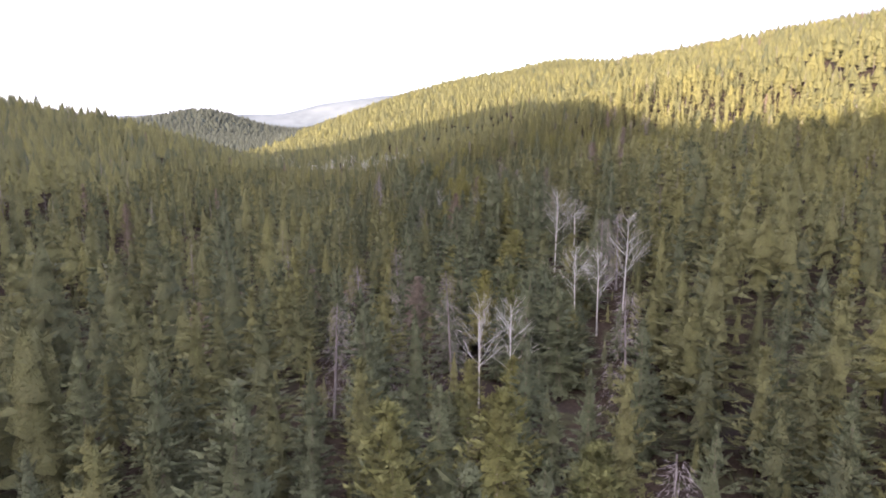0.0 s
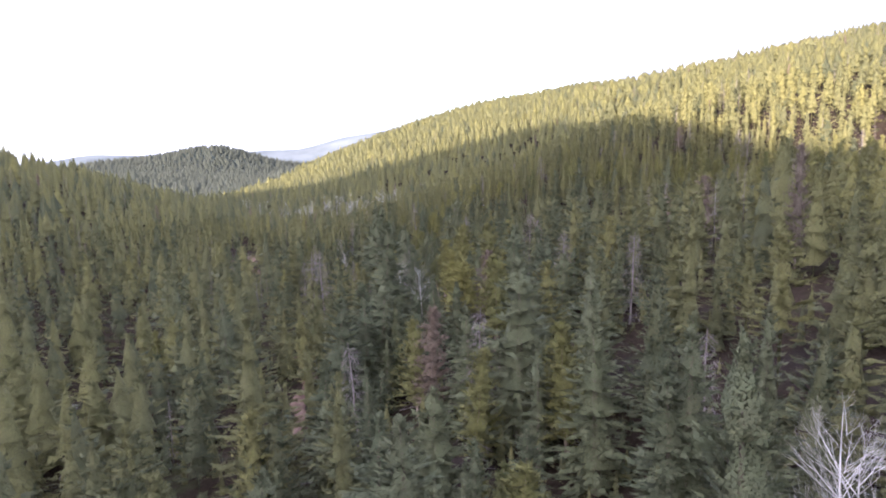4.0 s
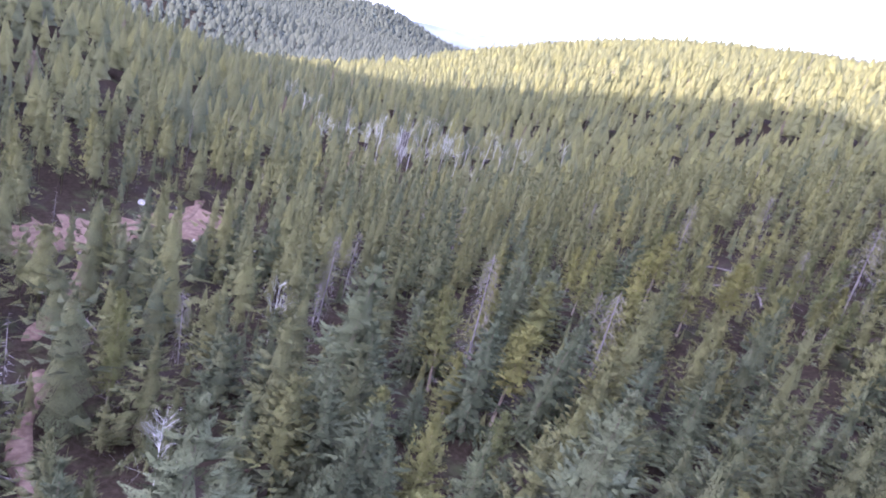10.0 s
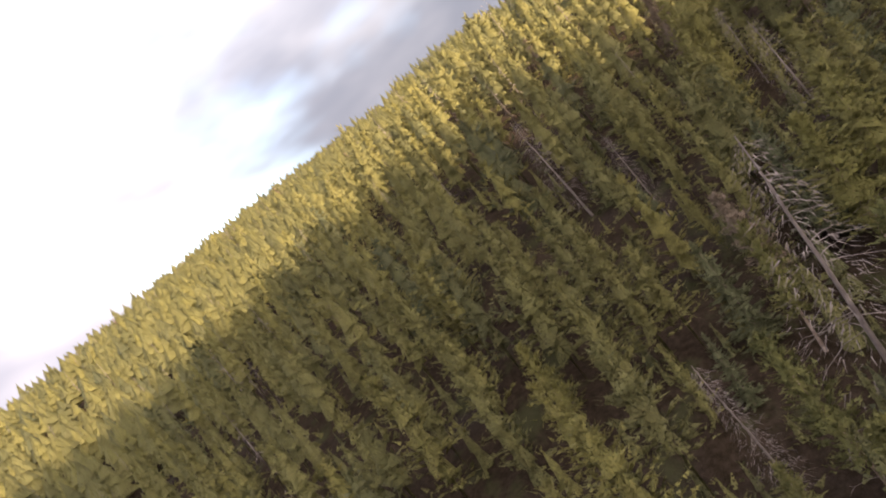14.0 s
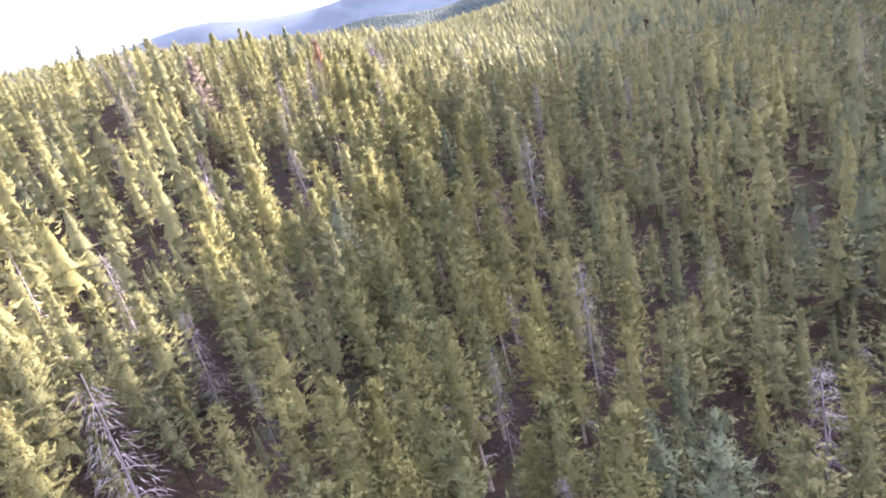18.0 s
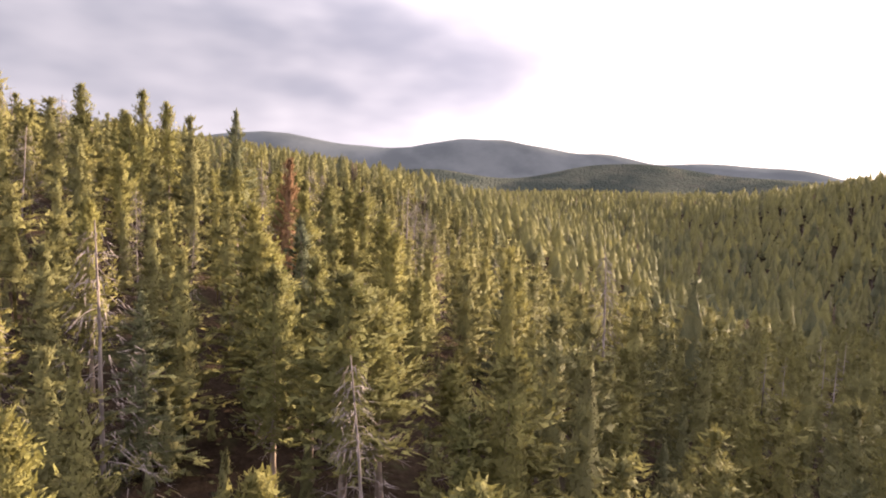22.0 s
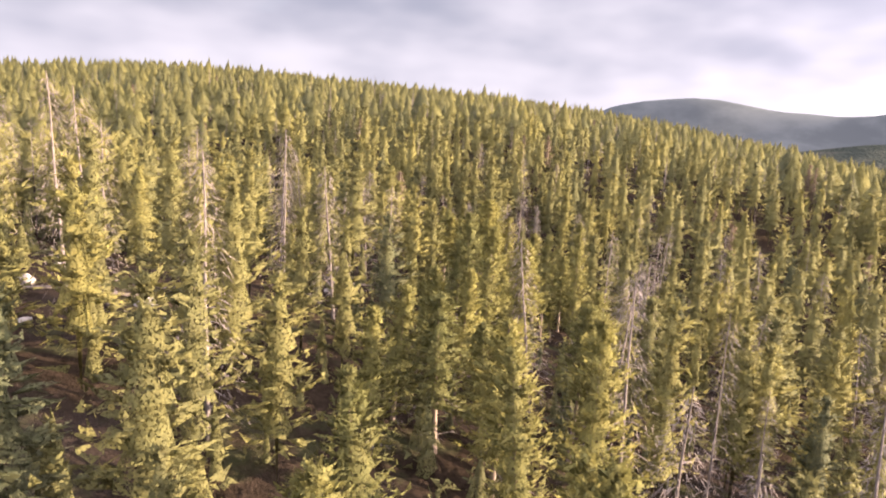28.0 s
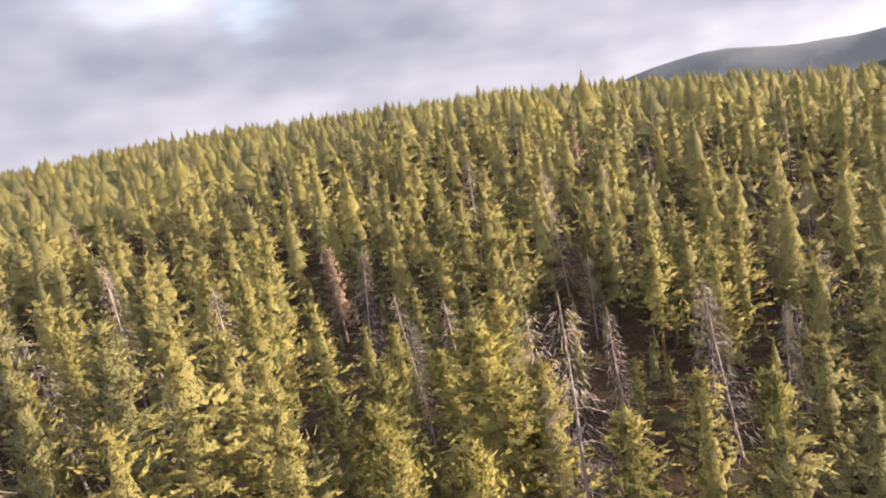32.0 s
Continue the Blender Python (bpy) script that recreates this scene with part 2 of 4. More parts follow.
# ---------------------------------------------------------------- the lie of the land
HILLS = [       # broad swells, 150 m apart, rows from south to north
    -0, -0, 18.1, 8.5, 9.2, 3.5, 2.3, 11.3, 11.8,
    -0.1, -6.4, -13.2, 30.1, -15.8, 25.2, -18.3, 5.2, 11.5,
    -0, 3.9, 27.1, -2.4, 8.6, -8.9, 37.3, 14.1, 13.3,
    -1.7, 12, 20.3, -15.5, 8.3, 31.6, -1.5, 20.4, 22.3,
    -21.8, -41.1, 9, 5.1, 10.7, -0.7, 36.8, 26.5, -3.8,
    -54.9, 7.6, 38.2, -40.1, 41.7, 2.8, -4.1, -12.3, 31.5,
    -48.5, 18.3, -31.8, 29.5, 17.3, 27.5, 67, 57.5, 27.7,
    -3.8, -10.6, 0.1, 22.5, 9.2, 51.6, 9.7, 18.3, 16.4,
    10.1, -21.6, 15.4, 19.7, 48.1, -22, -5.5, 4.4, 5.9,
    10.3, 1.3, -3.3, 21.7, 13.6, -2.5, -0.5, 0.3, 0.4,
]
KNOLLS = [      # small swells along the valley, 50 m apart
    -0.7, -0.5, -1.2, -1, 1.3, -0.5, 0.5, 3.5, -2.8,
    0.5, 2.8, -0.6, 0.5, 5.8, -2, -5.5, -0.9, 3.5,
    1.1, 3.7, -7.2, -4, 6.4, -1.3, 1.8, -4, -1.8,
    1.2, 2.2, -3.8, 1.7, 5.9, 0.7, 10.2, -1.6, -2.9,
    0.7, 0, -4.2, -0.7, -1.7, -5.3, -3.5, -2.4, -1.7,
    3.3, -1.7, -3.9, 2.3, 0.5, 2.8, -6.8, -2.7, -1.4,
    8.7, -2.9, -1.4, 5.3, 4.9, 6.3, 4.2, 7.2, 3,
    0.1, -4.6, -5.6, -3, -0.7, -2.1, -4.8, 2.2, 3.1,
]
MOUNTAINS = [   # x, y, spread, height
    (-1062, 1234, 85, 55), (-974, 1318, 85, -10), (-778, 1466, 85, 19), (-672, 1527, 85, 14), (-562, 1581, 85, 56), (-448, 1625, 85, 12), (-211, 1686, 85, 40),
    (-2060, 3542, 230, 71), (-1725, 3730, 230, 67), (-1373, 3884, 230, 60), (-1009, 4005, 230, 65), (-635, 4089, 230, 118), (-254, 4138, 230, 181), (130, 4149, 230, 67),
    (3327, -1587, 190, 64), (2976, -2128, 190, 142), (2766, -2373, 190, 186), (2536, -2600, 190, 152), (2287, -2805, 190, 115), (2021, -2988, 190, 149), (1740, -3147, 190, 191),
    (1446, -3281, 190, 131), (1142, -3388, 190, 125), (829, -3469, 190, 92), (511, -3522, 190, 100), (189, -3548, 190, 87), (-134, -3545, 190, 32),
    (1234, -1591, 150, 49), (1013, -1721, 150, 16), (778, -1823, 150, 59), (532, -1896, 150, 79), (280, -1938, 150, 28), (23, -1950, 150, 42),
    (245, 35, 55, -3), (95, 105, 27, -8), (90, 20, 38, -12), (105, -60, 45, -12), (150, -140, 50, -7), (20, -220, 55, 20), (90, -270, 50, 8), (170, -310, 55, 8), (260, -390, 80, 6),
    (175, 1190, 170, 108), (430, 1230, 190, 76), (1900, 200, 500, 60), (1700, 1600, 500, 60), (-1700, 300, 600, 40), (-900, -1100, 380, 40),
    # western humps out of view, added and raised to throw shade across the valley
    (-345, 400, 46, 52), (-300, 325, 46, 58), (-245, 250, 42, 42), (-235, 165, 48, 60), (-225, 85, 50, 64), (-215, 5, 55, 66), (-205, -75, 55, 66), (-195, -155, 55, 62), (-185, -225, 50, 64), (-100, -232, 34, 60),
]


def ground(x, y):
    """The height of the ground, for numbers or arrays."""
    z = np.full(np.shape(x), -6)
    for k, h in enumerate(HILLS):
        z = z + h * np.exp(-((x + 450 - 150 * (k % 9)) ** 2 + (y + 450 - 150 * (k // 9)) ** 2) / 26400.0)
    for k, h in enumerate(KNOLLS):
        z = z + h * np.exp(-((x + 140 - 50 * (k % 9)) ** 2 + (y - 50 * (k // 9)) ** 2) / 2888.0)
    for mx, my, spread, h in MOUNTAINS:
        z = z + h * np.exp(-((x - mx) ** 2 + (y - my) ** 2) / (2.0 * spread * spread))
    far = np.clip((np.hypot(x - 120, y - 200) - 900) / 900, 0, 1)
    ripple = 9 * np.sin(x / 190 + 1.3 * np.sin(y / 330)) * np.cos(y / 240 + 0.7) + 5 * np.sin(x / 83 + y / 140)
    return z + far * ripple


def height(x, y):
    return float(ground(np.float64(x), np.float64(y)))


def tri_mesh(name, points, faces, mats, slots=None, tone=None, smooth=False, tip=None, lie=None):
    """A mesh of triangles from arrays."""
    mesh = bpy.data.meshes.new(name)
    count = len(faces)
    mesh.vertices.add(len(points))
    mesh.vertices.foreach_set("co", np.asarray(points, np.float32).ravel())
    mesh.loops.add(3 * count)
    mesh.loops.foreach_set("vertex_index", np.asarray(faces, np.int32).ravel())
    mesh.polygons.add(count)
    mesh.polygons.foreach_set("loop_start", np.arange(0, 3 * count, 3, dtype=np.int32))
    for mat in mats:
        mesh.materials.append(mat)
    if slots is not None:
        mesh.polygons.foreach_set("material_index", np.asarray(slots, np.int32))
    if tone is not None:
        mesh.attributes.new("tone", "FLOAT", "POINT").data.foreach_set("value", np.asarray(tone, np.float32))
    if tip is not None:
        mesh.attributes.new("tip", "FLOAT", "POINT").data.foreach_set("value", np.asarray(tip, np.float32))
    mesh.update(calc_edges=True)
    mesh.shade_smooth() if smooth or lie is not None else mesh.shade_flat()
    if lie is not None:
        mesh.attributes.new("custom_normal", "FLOAT_VECTOR", "POINT").data.foreach_set("vector", np.asarray(lie, np.float32).ravel())
    return mesh


def part(name, mesh, parent, label=""):
    ob = new(name, mesh)
    ob.parent = parent
    return tagged(ob, label)


def axis_steps(low, high, step, reach):
    inner = np.arange(low, high + step, step)
    grow = [step]
    while sum(grow) < reach:
        grow.append(grow[-1] * 1.035)
    steps = np.cumsum(grow)
    return np.concatenate([low - steps[::-1], inner, inner[-1] + steps])


gx, gy = axis_steps(-300, 460, 9.0, 4300), axis_steps(-260, 560, 9.0, 4300)
mx, my = np.meshgrid(gx, gy)
mz = ground(mx, my)
inside = np.hypot((mx - 60) / 1.1, my - 150) < 640
bumps = 0.35 * np.sin(mx / 3.1 + 1.7 * np.sin(my / 5.3)) * np.cos(my / 3.7) + 0.25 * np.sin(mx / 1.3 + my / 2.1)
mz = mz + np.where(inside, bumps, 0)
cols, rows = len(gx), len(gy)
k = (np.arange(rows - 1)[:, None] * cols + np.arange(cols - 1)[None, :]).ravel()
quads = np.concatenate([np.stack([k, k + 1, k + cols + 1], 1), np.stack([k, k + cols + 1, k + cols], 1)])
points = np.stack([mx.ravel(), my.ravel(), mz.ravel()], 1)
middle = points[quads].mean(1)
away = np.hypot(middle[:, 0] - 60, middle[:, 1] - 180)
# the farthest ground gets the ridge material with haze in its colour
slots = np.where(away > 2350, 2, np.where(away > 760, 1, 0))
land = new("ground", tri_mesh("ground", points, quads, [FLOOR, WOODED, HAZED_RIDGE], slots, smooth=True))
tagged(land, "brown needle-littered valley floor and wooded hills", "ground", kind="structure")


# ---------------------------------------------------------------- tree parts
def flames(base, tip, width, rng, sides=4, flat=0.75, belly=0.6):
    """Clumps of needles: each one a pointed, many-sided tuft from base to tip. Points, faces, nearness to the tip, and how each point lies."""
    count = len(base)
    way = tip - base
    span = np.maximum(np.linalg.norm(way, axis=1), 1e-6)[:, None]
    ahead = way / span
    across = np.cross(ahead, (0.0, 0.0, 1.0)) + rng.normal(0, 0.05, way.shape)
    across /= np.maximum(np.linalg.norm(across, axis=1), 1e-6)[:, None]
    above = np.cross(across, ahead)
    half = np.broadcast_to(np.asarray(width, float), (count,))
    ring = []
    for k in range(sides):
        turn = 2 * math.pi * (k + 0.5) / sides + rng.normal(0, 0.25, count)
        wide = half * rng.uniform(0.7, 1.25, count)
        swell = np.clip(belly + rng.normal(0, 0.10, count), 0.3, 0.85)
        ring.append(base + way * swell[:, None] + (np.cos(turn) * wide)[:, None] * across + (np.sin(turn) * wide * flat)[:, None] * above)
    points = np.stack([base] + ring + [tip], 1)
    each = sides + 2
    faces = []
    for k in range(sides):
        a, b = 1 + k, 1 + (k + 1) % sides
        faces += [(0, a, b), (a, sides + 1, b)]
    faces = (np.arange(count)[:, None, None] * each + np.array(faces)[None]).reshape(-1, 3)
    near_tip = np.tile([0.0] + [0.5] * sides + [1.0], count)
    middle = points.mean(1, keepdims=True)
    lie = points - middle
    lie /= np.maximum(np.linalg.norm(lie, axis=2, keepdims=True), 1e-6)
    out = points * (1.0, 1.0, 0.0)
    out /= np.maximum(np.linalg.norm(out, axis=2, keepdims=True), 1e-6)
    lie = lie + 0.55 * out + (0.0, 0.0, 0.25)
    lie /= np.maximum(np.linalg.norm(lie, axis=2, keepdims=True), 1e-6)
    return points.reshape(-1, 3), faces, near_tip, lie.reshape(-1, 3)


def together(*crowns):
    points, faces, tips, lies, start = [], [], [], [], 0
    for p, f, t, l in crowns:
        points.append(p), faces.append(f + start), tips.append(t), lies.append(l)
        start += len(p)
    return np.concatenate(points), np.concatenate(faces), np.concatenate(tips), np.concatenate(lies)


def crown_mesh(crown, mat):
    points, faces, tip, lie = crown
    return tri_mesh("crown", points, faces, [mat], tip=tip, lie=lie)


def sprigs(base, tip, width, rng):
    """Flat pointed sprays from base to tip, three points each."""
    way = tip - base
    side = np.cross(way, rng.normal(size=way.shape) * (0.55, 0.55, 1.0))
    side *= (np.asarray(width) / 2 / np.maximum(np.linalg.norm(side, axis=1), 1e-6))[:, None]
    root = base + 0.28 * way
    return np.stack([root + side, root - side, tip], 1).reshape(-1, 3)


def spire(u):
    return np.minimum(0.85 + 1.5 * u, 1.0) * (1 - u) ** 0.72


def bullet(u):
    return np.minimum(0.70 + 1.6 * u, 1.0) * (1 - u) ** 0.58


def pointed(u):
    return (1 - u) ** 0.9


def sprays(base, tip, width, rng):
    """Flat pointed sprays of needles, lying as the crown round them lies."""
    points = sprigs(base, tip, width, rng)
    tri = points.reshape(-1, 3, 3)
    flat = np.cross(tri[:, 1] - tri[:, 0], tri[:, 2] - tri[:, 0])
    flat /= np.maximum(np.linalg.norm(flat, axis=1), 1e-9)[:, None]
    out = tri.mean(1) * (1.0, 1.0, 0.0)
    out /= np.maximum(np.linalg.norm(out, axis=1), 1e-6)[:, None]
    out[:, 2] = 0.45
    swap = (flat * out).sum(1) < 0
    tri[swap] = tri[swap][:, [1, 0, 2]]
    flat[swap] *= -1
    lie = 0.75 * flat + out
    lie /= np.linalg.norm(lie, axis=1)[:, None]
    return tri.reshape(-1, 3), np.arange(len(points)).reshape(-1, 3), np.tile((0.1, 0.1, 1.0), len(tri)), np.repeat(lie, 3, axis=0)


def spruce_crown(tall, wide, rng, whorls, each, thick=4, size=1.0, low=0.05, core=7, body=0.55):
    """Whorls of boughs that hang below and rise at the top: a mass of needles along each, and side sprays."""
    level = np.repeat(np.linspace(0, 0.97, whorls), each)
    level = np.clip(level + rng.normal(0, 0.35 / whorls, len(level)), 0, 0.985)
    around = np.arange(len(level)) * 2.4 + rng.normal(0, 0.35, len(level))
    reach = wide * spire(level) * rng.uniform(0.72, 1.12, len(level)) + 0.10
    pitch = np.radians(-14 + 60 * level ** 1.6 + rng.normal(0, 7, len(level)))
    out = np.stack([np.cos(around) * np.cos(pitch), np.sin(around) * np.cos(pitch), np.sin(pitch)], 1)
    foot = np.zeros((len(level), 3))
    foot[:, 2] = (low + (0.97 - low) * level) * tall
    tips = foot + out * reach[:, None]
    tips[:, 2] += 0.10 * reach
    made = [cone_crown(tall, body * wide, rng, core, 5, low, spire)]
    if thick:
        made.append(flames(foot + out * (0.25 * reach)[:, None], tips, (0.10 * reach + 0.09) * size, rng, 3, 0.55, 0.5))
    for j in range(max(thick, 2)):
        s = rng.uniform(0.35, 0.95, len(level))
        start = foot + out * (s * reach)[:, None]
        start[:, 2] += 0.10 * reach * s
        turn = np.where(rng.uniform(0, 1, len(level)) < 0.5, 1, -1) * rng.uniform(0.2, 1.0, len(level))
        c, t = np.cos(turn), np.sin(turn)
        way = np.stack([out[:, 0] * c - out[:, 1] * t, out[:, 0] * t + out[:, 1] * c, out[:, 2] + rng.normal(0.08, 0.2, len(level))], 1)
        span = (0.30 * reach + 0.22) * rng.uniform(0.8, 1.25, len(level)) * size
        made.append(sprays(start - way * 0.1, start + way * span[:, None], 0.42 * span, rng))
    peak = np.zeros((3, 3))
    peak[:, 2] = tall * np.array([0.86, 0.90, 0.93])
    made.append(flames(peak, peak + rng.normal(0, 0.06, (3, 3)) * (1, 1, 0) + (0, 0, 0.075 * tall), 0.07 + 0.010 * tall, rng, 3, 1.0, 0.4))
    return together(*made)


def pine_crown(tall, wide, rng, whorls, each, thick=4, size=1.0, low=0.3, core=7, body=0.5):
    """A ragged rounded crown on a bare lower stem: boughs that turn upwards, each with its tufts of needles."""
    level = np.repeat(np.linspace(0, 1, whorls), each)
    level = np.clip(level + rng.normal(0, 0.5 / whorls, len(level)), 0, 1)
    around = np.arange(len(level)) * 2.4 + rng.normal(0, 0.5, len(level))
    reach = wide * bullet(level) * rng.uniform(0.62, 1.18, len(level)) + 0.12
    pitch = np.radians(6 + 44 * level ** 1.2 + rng.normal(0, 11, len(level)))
    out = np.stack([np.cos(around) * np.cos(pitch), np.sin(around) * np.cos(pitch), np.sin(pitch)], 1)
    foot = np.zeros((len(level), 3))
    foot[:, 2] = (low + (0.95 - low) * level) * tall
    tips = foot + out * reach[:, None]
    tips[:, 2] += 0.14 * reach
    made = [cone_crown(tall, body * wide, rng, core, 5, low + 0.03, bullet)]
    if thick:
        made.append(flames(foot + out * (0.25 * reach)[:, None], foot + 0.8 * (tips - foot), (0.09 * reach + 0.08) * size, rng, 3, 0.8, 0.6))
    for j in range(max(thick, 2)):
        s = rng.uniform(0.45, 1.02, len(level))
        start = foot + out * (s * reach)[:, None] + rng.normal(0, 0.09, foot.shape)
        start[:, 2] += 0.14 * reach * s
        way = 0.6 * out + rng.normal(0, 0.5, out.shape) + (0, 0, 0.40)
        way /= np.linalg.norm(way, axis=1)[:, None]
        span = rng.uniform(0.36, 0.66, len(level)) * size
        made.append(sprays(start - way * 0.15, start + way * span[:, None], 0.40 * span, rng))
    peak = np.zeros((3, 3))
    peak[:, 2] = tall * np.array([0.89, 0.92, 0.94])
    made.append(flames(peak, peak + rng.normal(0, 0.09, (3, 3)) * (1, 1, 0) + (0, 0, 0.06 * tall), 0.08 + 0.009 * tall, rng, 3, 1.0, 0.45))
    return together(*made)


def cone_crown(tall, wide, rng, tiers, sides, low, shape, up=0.42):
    """A far tree: a few ragged skirts, one over the other."""
    points, faces, tips, lies = [], [], [], []
    for i in range(tiers):
        level = low + (0.92 - low) * i / tiers
        turn = (np.arange(sides) + rng.uniform(-0.3, 0.3, sides)) * 2 * math.pi / sides + i
        reach = wide * shape(i / tiers * 0.9) * rng.uniform(0.75, 1.2, sides)
        top = min(level + 1.75 * (1 - low) / tiers, 1.0) if i < tiers - 1 else 1.0
        start = len(points)
        points.append((rng.normal(0, 0.06), rng.normal(0, 0.06), top * tall))
        lies.append((0.0, 0.0, 1.0))
        tips.append(0.9)
        for k in range(sides):
            points.append((math.cos(turn[k]) * reach[k], math.sin(turn[k]) * reach[k], (level + rng.normal(0, 0.03)) * tall))
            lies.append((math.cos(turn[k]) * 0.9, math.sin(turn[k]) * 0.9, up))
            tips.append(rng.uniform(0.1, 0.8))
        faces += [(start, start + 1 + k, start + 1 + (k + 1) % sides) for k in range(sides)]
    return np.array(points), np.array(faces), np.array(tips), np.array(lies)


def tube(path, radii, sides):
    """A tapered tube along points."""
    path = np.asarray(path, float)
    way = np.gradient(path, axis=0)
    way /= np.maximum(np.linalg.norm(way, axis=1), 1e-9)[:, None]
    ref = np.where(np.abs(way[:, 2:3]) > 0.9, (1.0, 0.0, 0.0), (0.0, 0.0, 1.0))
    a = np.cross(way, ref)
    a /= np.linalg.norm(a, axis=1)[:, None]
    b = np.cross(way, a)
    turn = np.arange(sides) * 2 * math.pi / sides
    ring = path[:, None] + np.asarray(radii)[:, None, None] * (np.cos(turn)[None, :, None] * a[:, None] + np.sin(turn)[None, :, None] * b[:, None])
    faces = []
    for i in range(len(path) - 1):
        for j in range(sides):
            p, q = i * sides + j, i * sides + (j + 1) % sides
            faces += [(p, q, q + sides), (p, q + sides, p + sides)]
    return ring.reshape(-1, 3), np.array(faces)


def joined(pieces):
    points, faces, start = [], [], 0
    for p, f in pieces:
        points.append(p)
        faces.append(f + start)
        start += len(p)
    return np.concatenate(points), np.concatenate(faces)


def loose(points):
    return points, np.arange(len(points)).reshape(-1, 3)


def stem(tall, girth, rng, bend=0.15, sides=7, steps=7):
    level = np.linspace(0, 1, steps)
    sway = np.cumsum(rng.normal(0, bend / steps, (steps, 2)), axis=0) * tall * 0.06
    path = np.stack([sway[:, 0] * level, sway[:, 1] * level, level * tall - 0.4 * (level == 0)], 1)
    radii = girth * (1 - level) ** 0.85 + 0.015
    radii[0] *= 1.35
    return tube(path, radii, sides)


def twigs(tall, rng, count, low, high, span, thick, droop, sides=3):
    """Bare side branches along a stem."""
    made = []
    for i in range(count):
        z = tall * rng.uniform(low, high)
        a = rng.uniform(0, 2 * math.pi)
        reach = span * rng.uniform(0.45, 1.1) * (1.15 - z / tall)
        d = np.array([math.cos(a), math.sin(a), 0.0])
        s = np.array([0.0, 0.35, 0.7, 1.0])
        path = d * (s * reach)[:, None] + rng.normal(0, 0.05 * reach, (4, 3)) * s[:, None]
        path[:, 2] += z + reach * (0.12 * s - droop * s * s)
        made.append(tube(path, thick * (1.02 - s) + 0.006, sides))
        for side in (0.8, -0.8):
            f = d * math.cos(side) + np.array([-d[1], d[0], 0]) * math.sin(side)
            start = path[2]
            made.append(tube([start, start + f * reach * 0.28 + (0, 0, -0.1 * reach)], [thick * 0.4, 0.005], 3))
    return joined(made)


def limbs(start, way, span, thick, depth, rng, made):
    """A bare limb that forks."""
    s = np.linspace(0, 1, 4)
    bend = rng.normal(0, 0.10, 3) + (0, 0, 0.16)
    path = start + (way * s[:, None] + bend * (s * s)[:, None]) * span
    made.append(tube(path, thick * (1 - 0.62 * s), 4 if depth > 1 else 3))
    if depth == 0:
        return
    for i in range(4):
        s = rng.uniform(0.35, 1.0)
        spot = start + (way * s + bend * s * s) * span
        fork = way + rng.normal(0, 0.52, 3) + (0, 0, 0.12)
        fork /= np.linalg.norm(fork)
        limbs(spot, fork, span * rng.uniform(0.42, 0.65), thick * (1 - 0.62 * s) * 0.62, depth - 1, rng, made)


# ---------------------------------------------------------------- trees as things
def tree_thing(name, label, category, group, pieces):
    root = new(name)
    root.empty_display_size = 0.5
    tagged(root, label, category, group)
    for part_name, mesh, part_label in pieces:
        piece = part(part_name, mesh, root, part_label)
        if part_name in ("deadwood", "bare_crown"):
            tagged(piece, kind="stuff")
    return root


def pine_kind(seed, tall=10.0, wide=1.6, low=0.24, mat=PINE, label="olive-green lodgepole pine with a bare lower stem"):
    rng = np.random.default_rng(seed)
    crown = crown_mesh(pine_crown(tall, wide, rng, 18, 6, 10, 0.62, low), mat)
    trunk = tri_mesh("trunk", *stem(tall * 0.97, 0.09, rng), [BARK], smooth=True)
    dead = tri_mesh("deadwood", *twigs(tall, rng, 12, 0.10, low + 0.14, 1.3, 0.02, 0.35), [DEAD])
    return tree_thing("pine_tree", label, "pine tree", "pines of the slope",
                      [("trunk", trunk, "pale brown scaly trunk"), ("crown", crown, ""), ("deadwood", dead, "bare grey lower branches")])


def spruce_kind(seed, tall=11.0, wide=2.0, mat=SPRUCE, whorls=18, label="dense dark green spruce with drooping boughs"):
    rng = np.random.default_rng(seed)
    crown = crown_mesh(spruce_crown(tall, wide, rng, whorls, 7, 5, 0.85), mat)
    trunk = tri_mesh("trunk", *stem(tall * 0.96, 0.17, rng), [SPRUCE_BARK], smooth=True)
    return tree_thing("spruce_tree", label, "spruce tree", "spruces of the valley",
                      [("trunk", trunk, "dark grey-brown trunk"), ("crown", crown, "")])


def snag_kind(seed, tall=11.0, count=28, span=1.6, label="dead grey conifer with bare drooping twigs"):
    rng = np.random.default_rng(seed)
    trunk = tri_mesh("trunk", *stem(tall, 0.058, rng, 0.3), [DEAD], smooth=True)
    level = rng.uniform(0.10, 0.98, 720)
    a = rng.uniform(0, 2 * math.pi, 720)
    reach = span * (1.12 - level) * rng.uniform(0.15, 0.95, 720)
    base = np.stack([np.cos(a) * reach, np.sin(a) * reach, level * tall - 0.2 * reach], 1)
    drop = base + np.stack([np.cos(a) * 0.25, np.sin(a) * 0.25, -rng.uniform(0.15, 0.55, 720)], 1) + rng.normal(0, 0.12, (720, 3))
    dead = tri_mesh("deadwood", *joined([twigs(tall, rng, count, 0.16, 0.97, span, 0.011, 0.55), loose(sprigs(base, drop, np.full(720, 0.026), rng))]), [DEAD])
    return tree_thing("dead_tree", label, "dead tree", "dead trees among the pines", [("trunk", trunk, ""), ("deadwood", dead, "thin brittle twigs")])


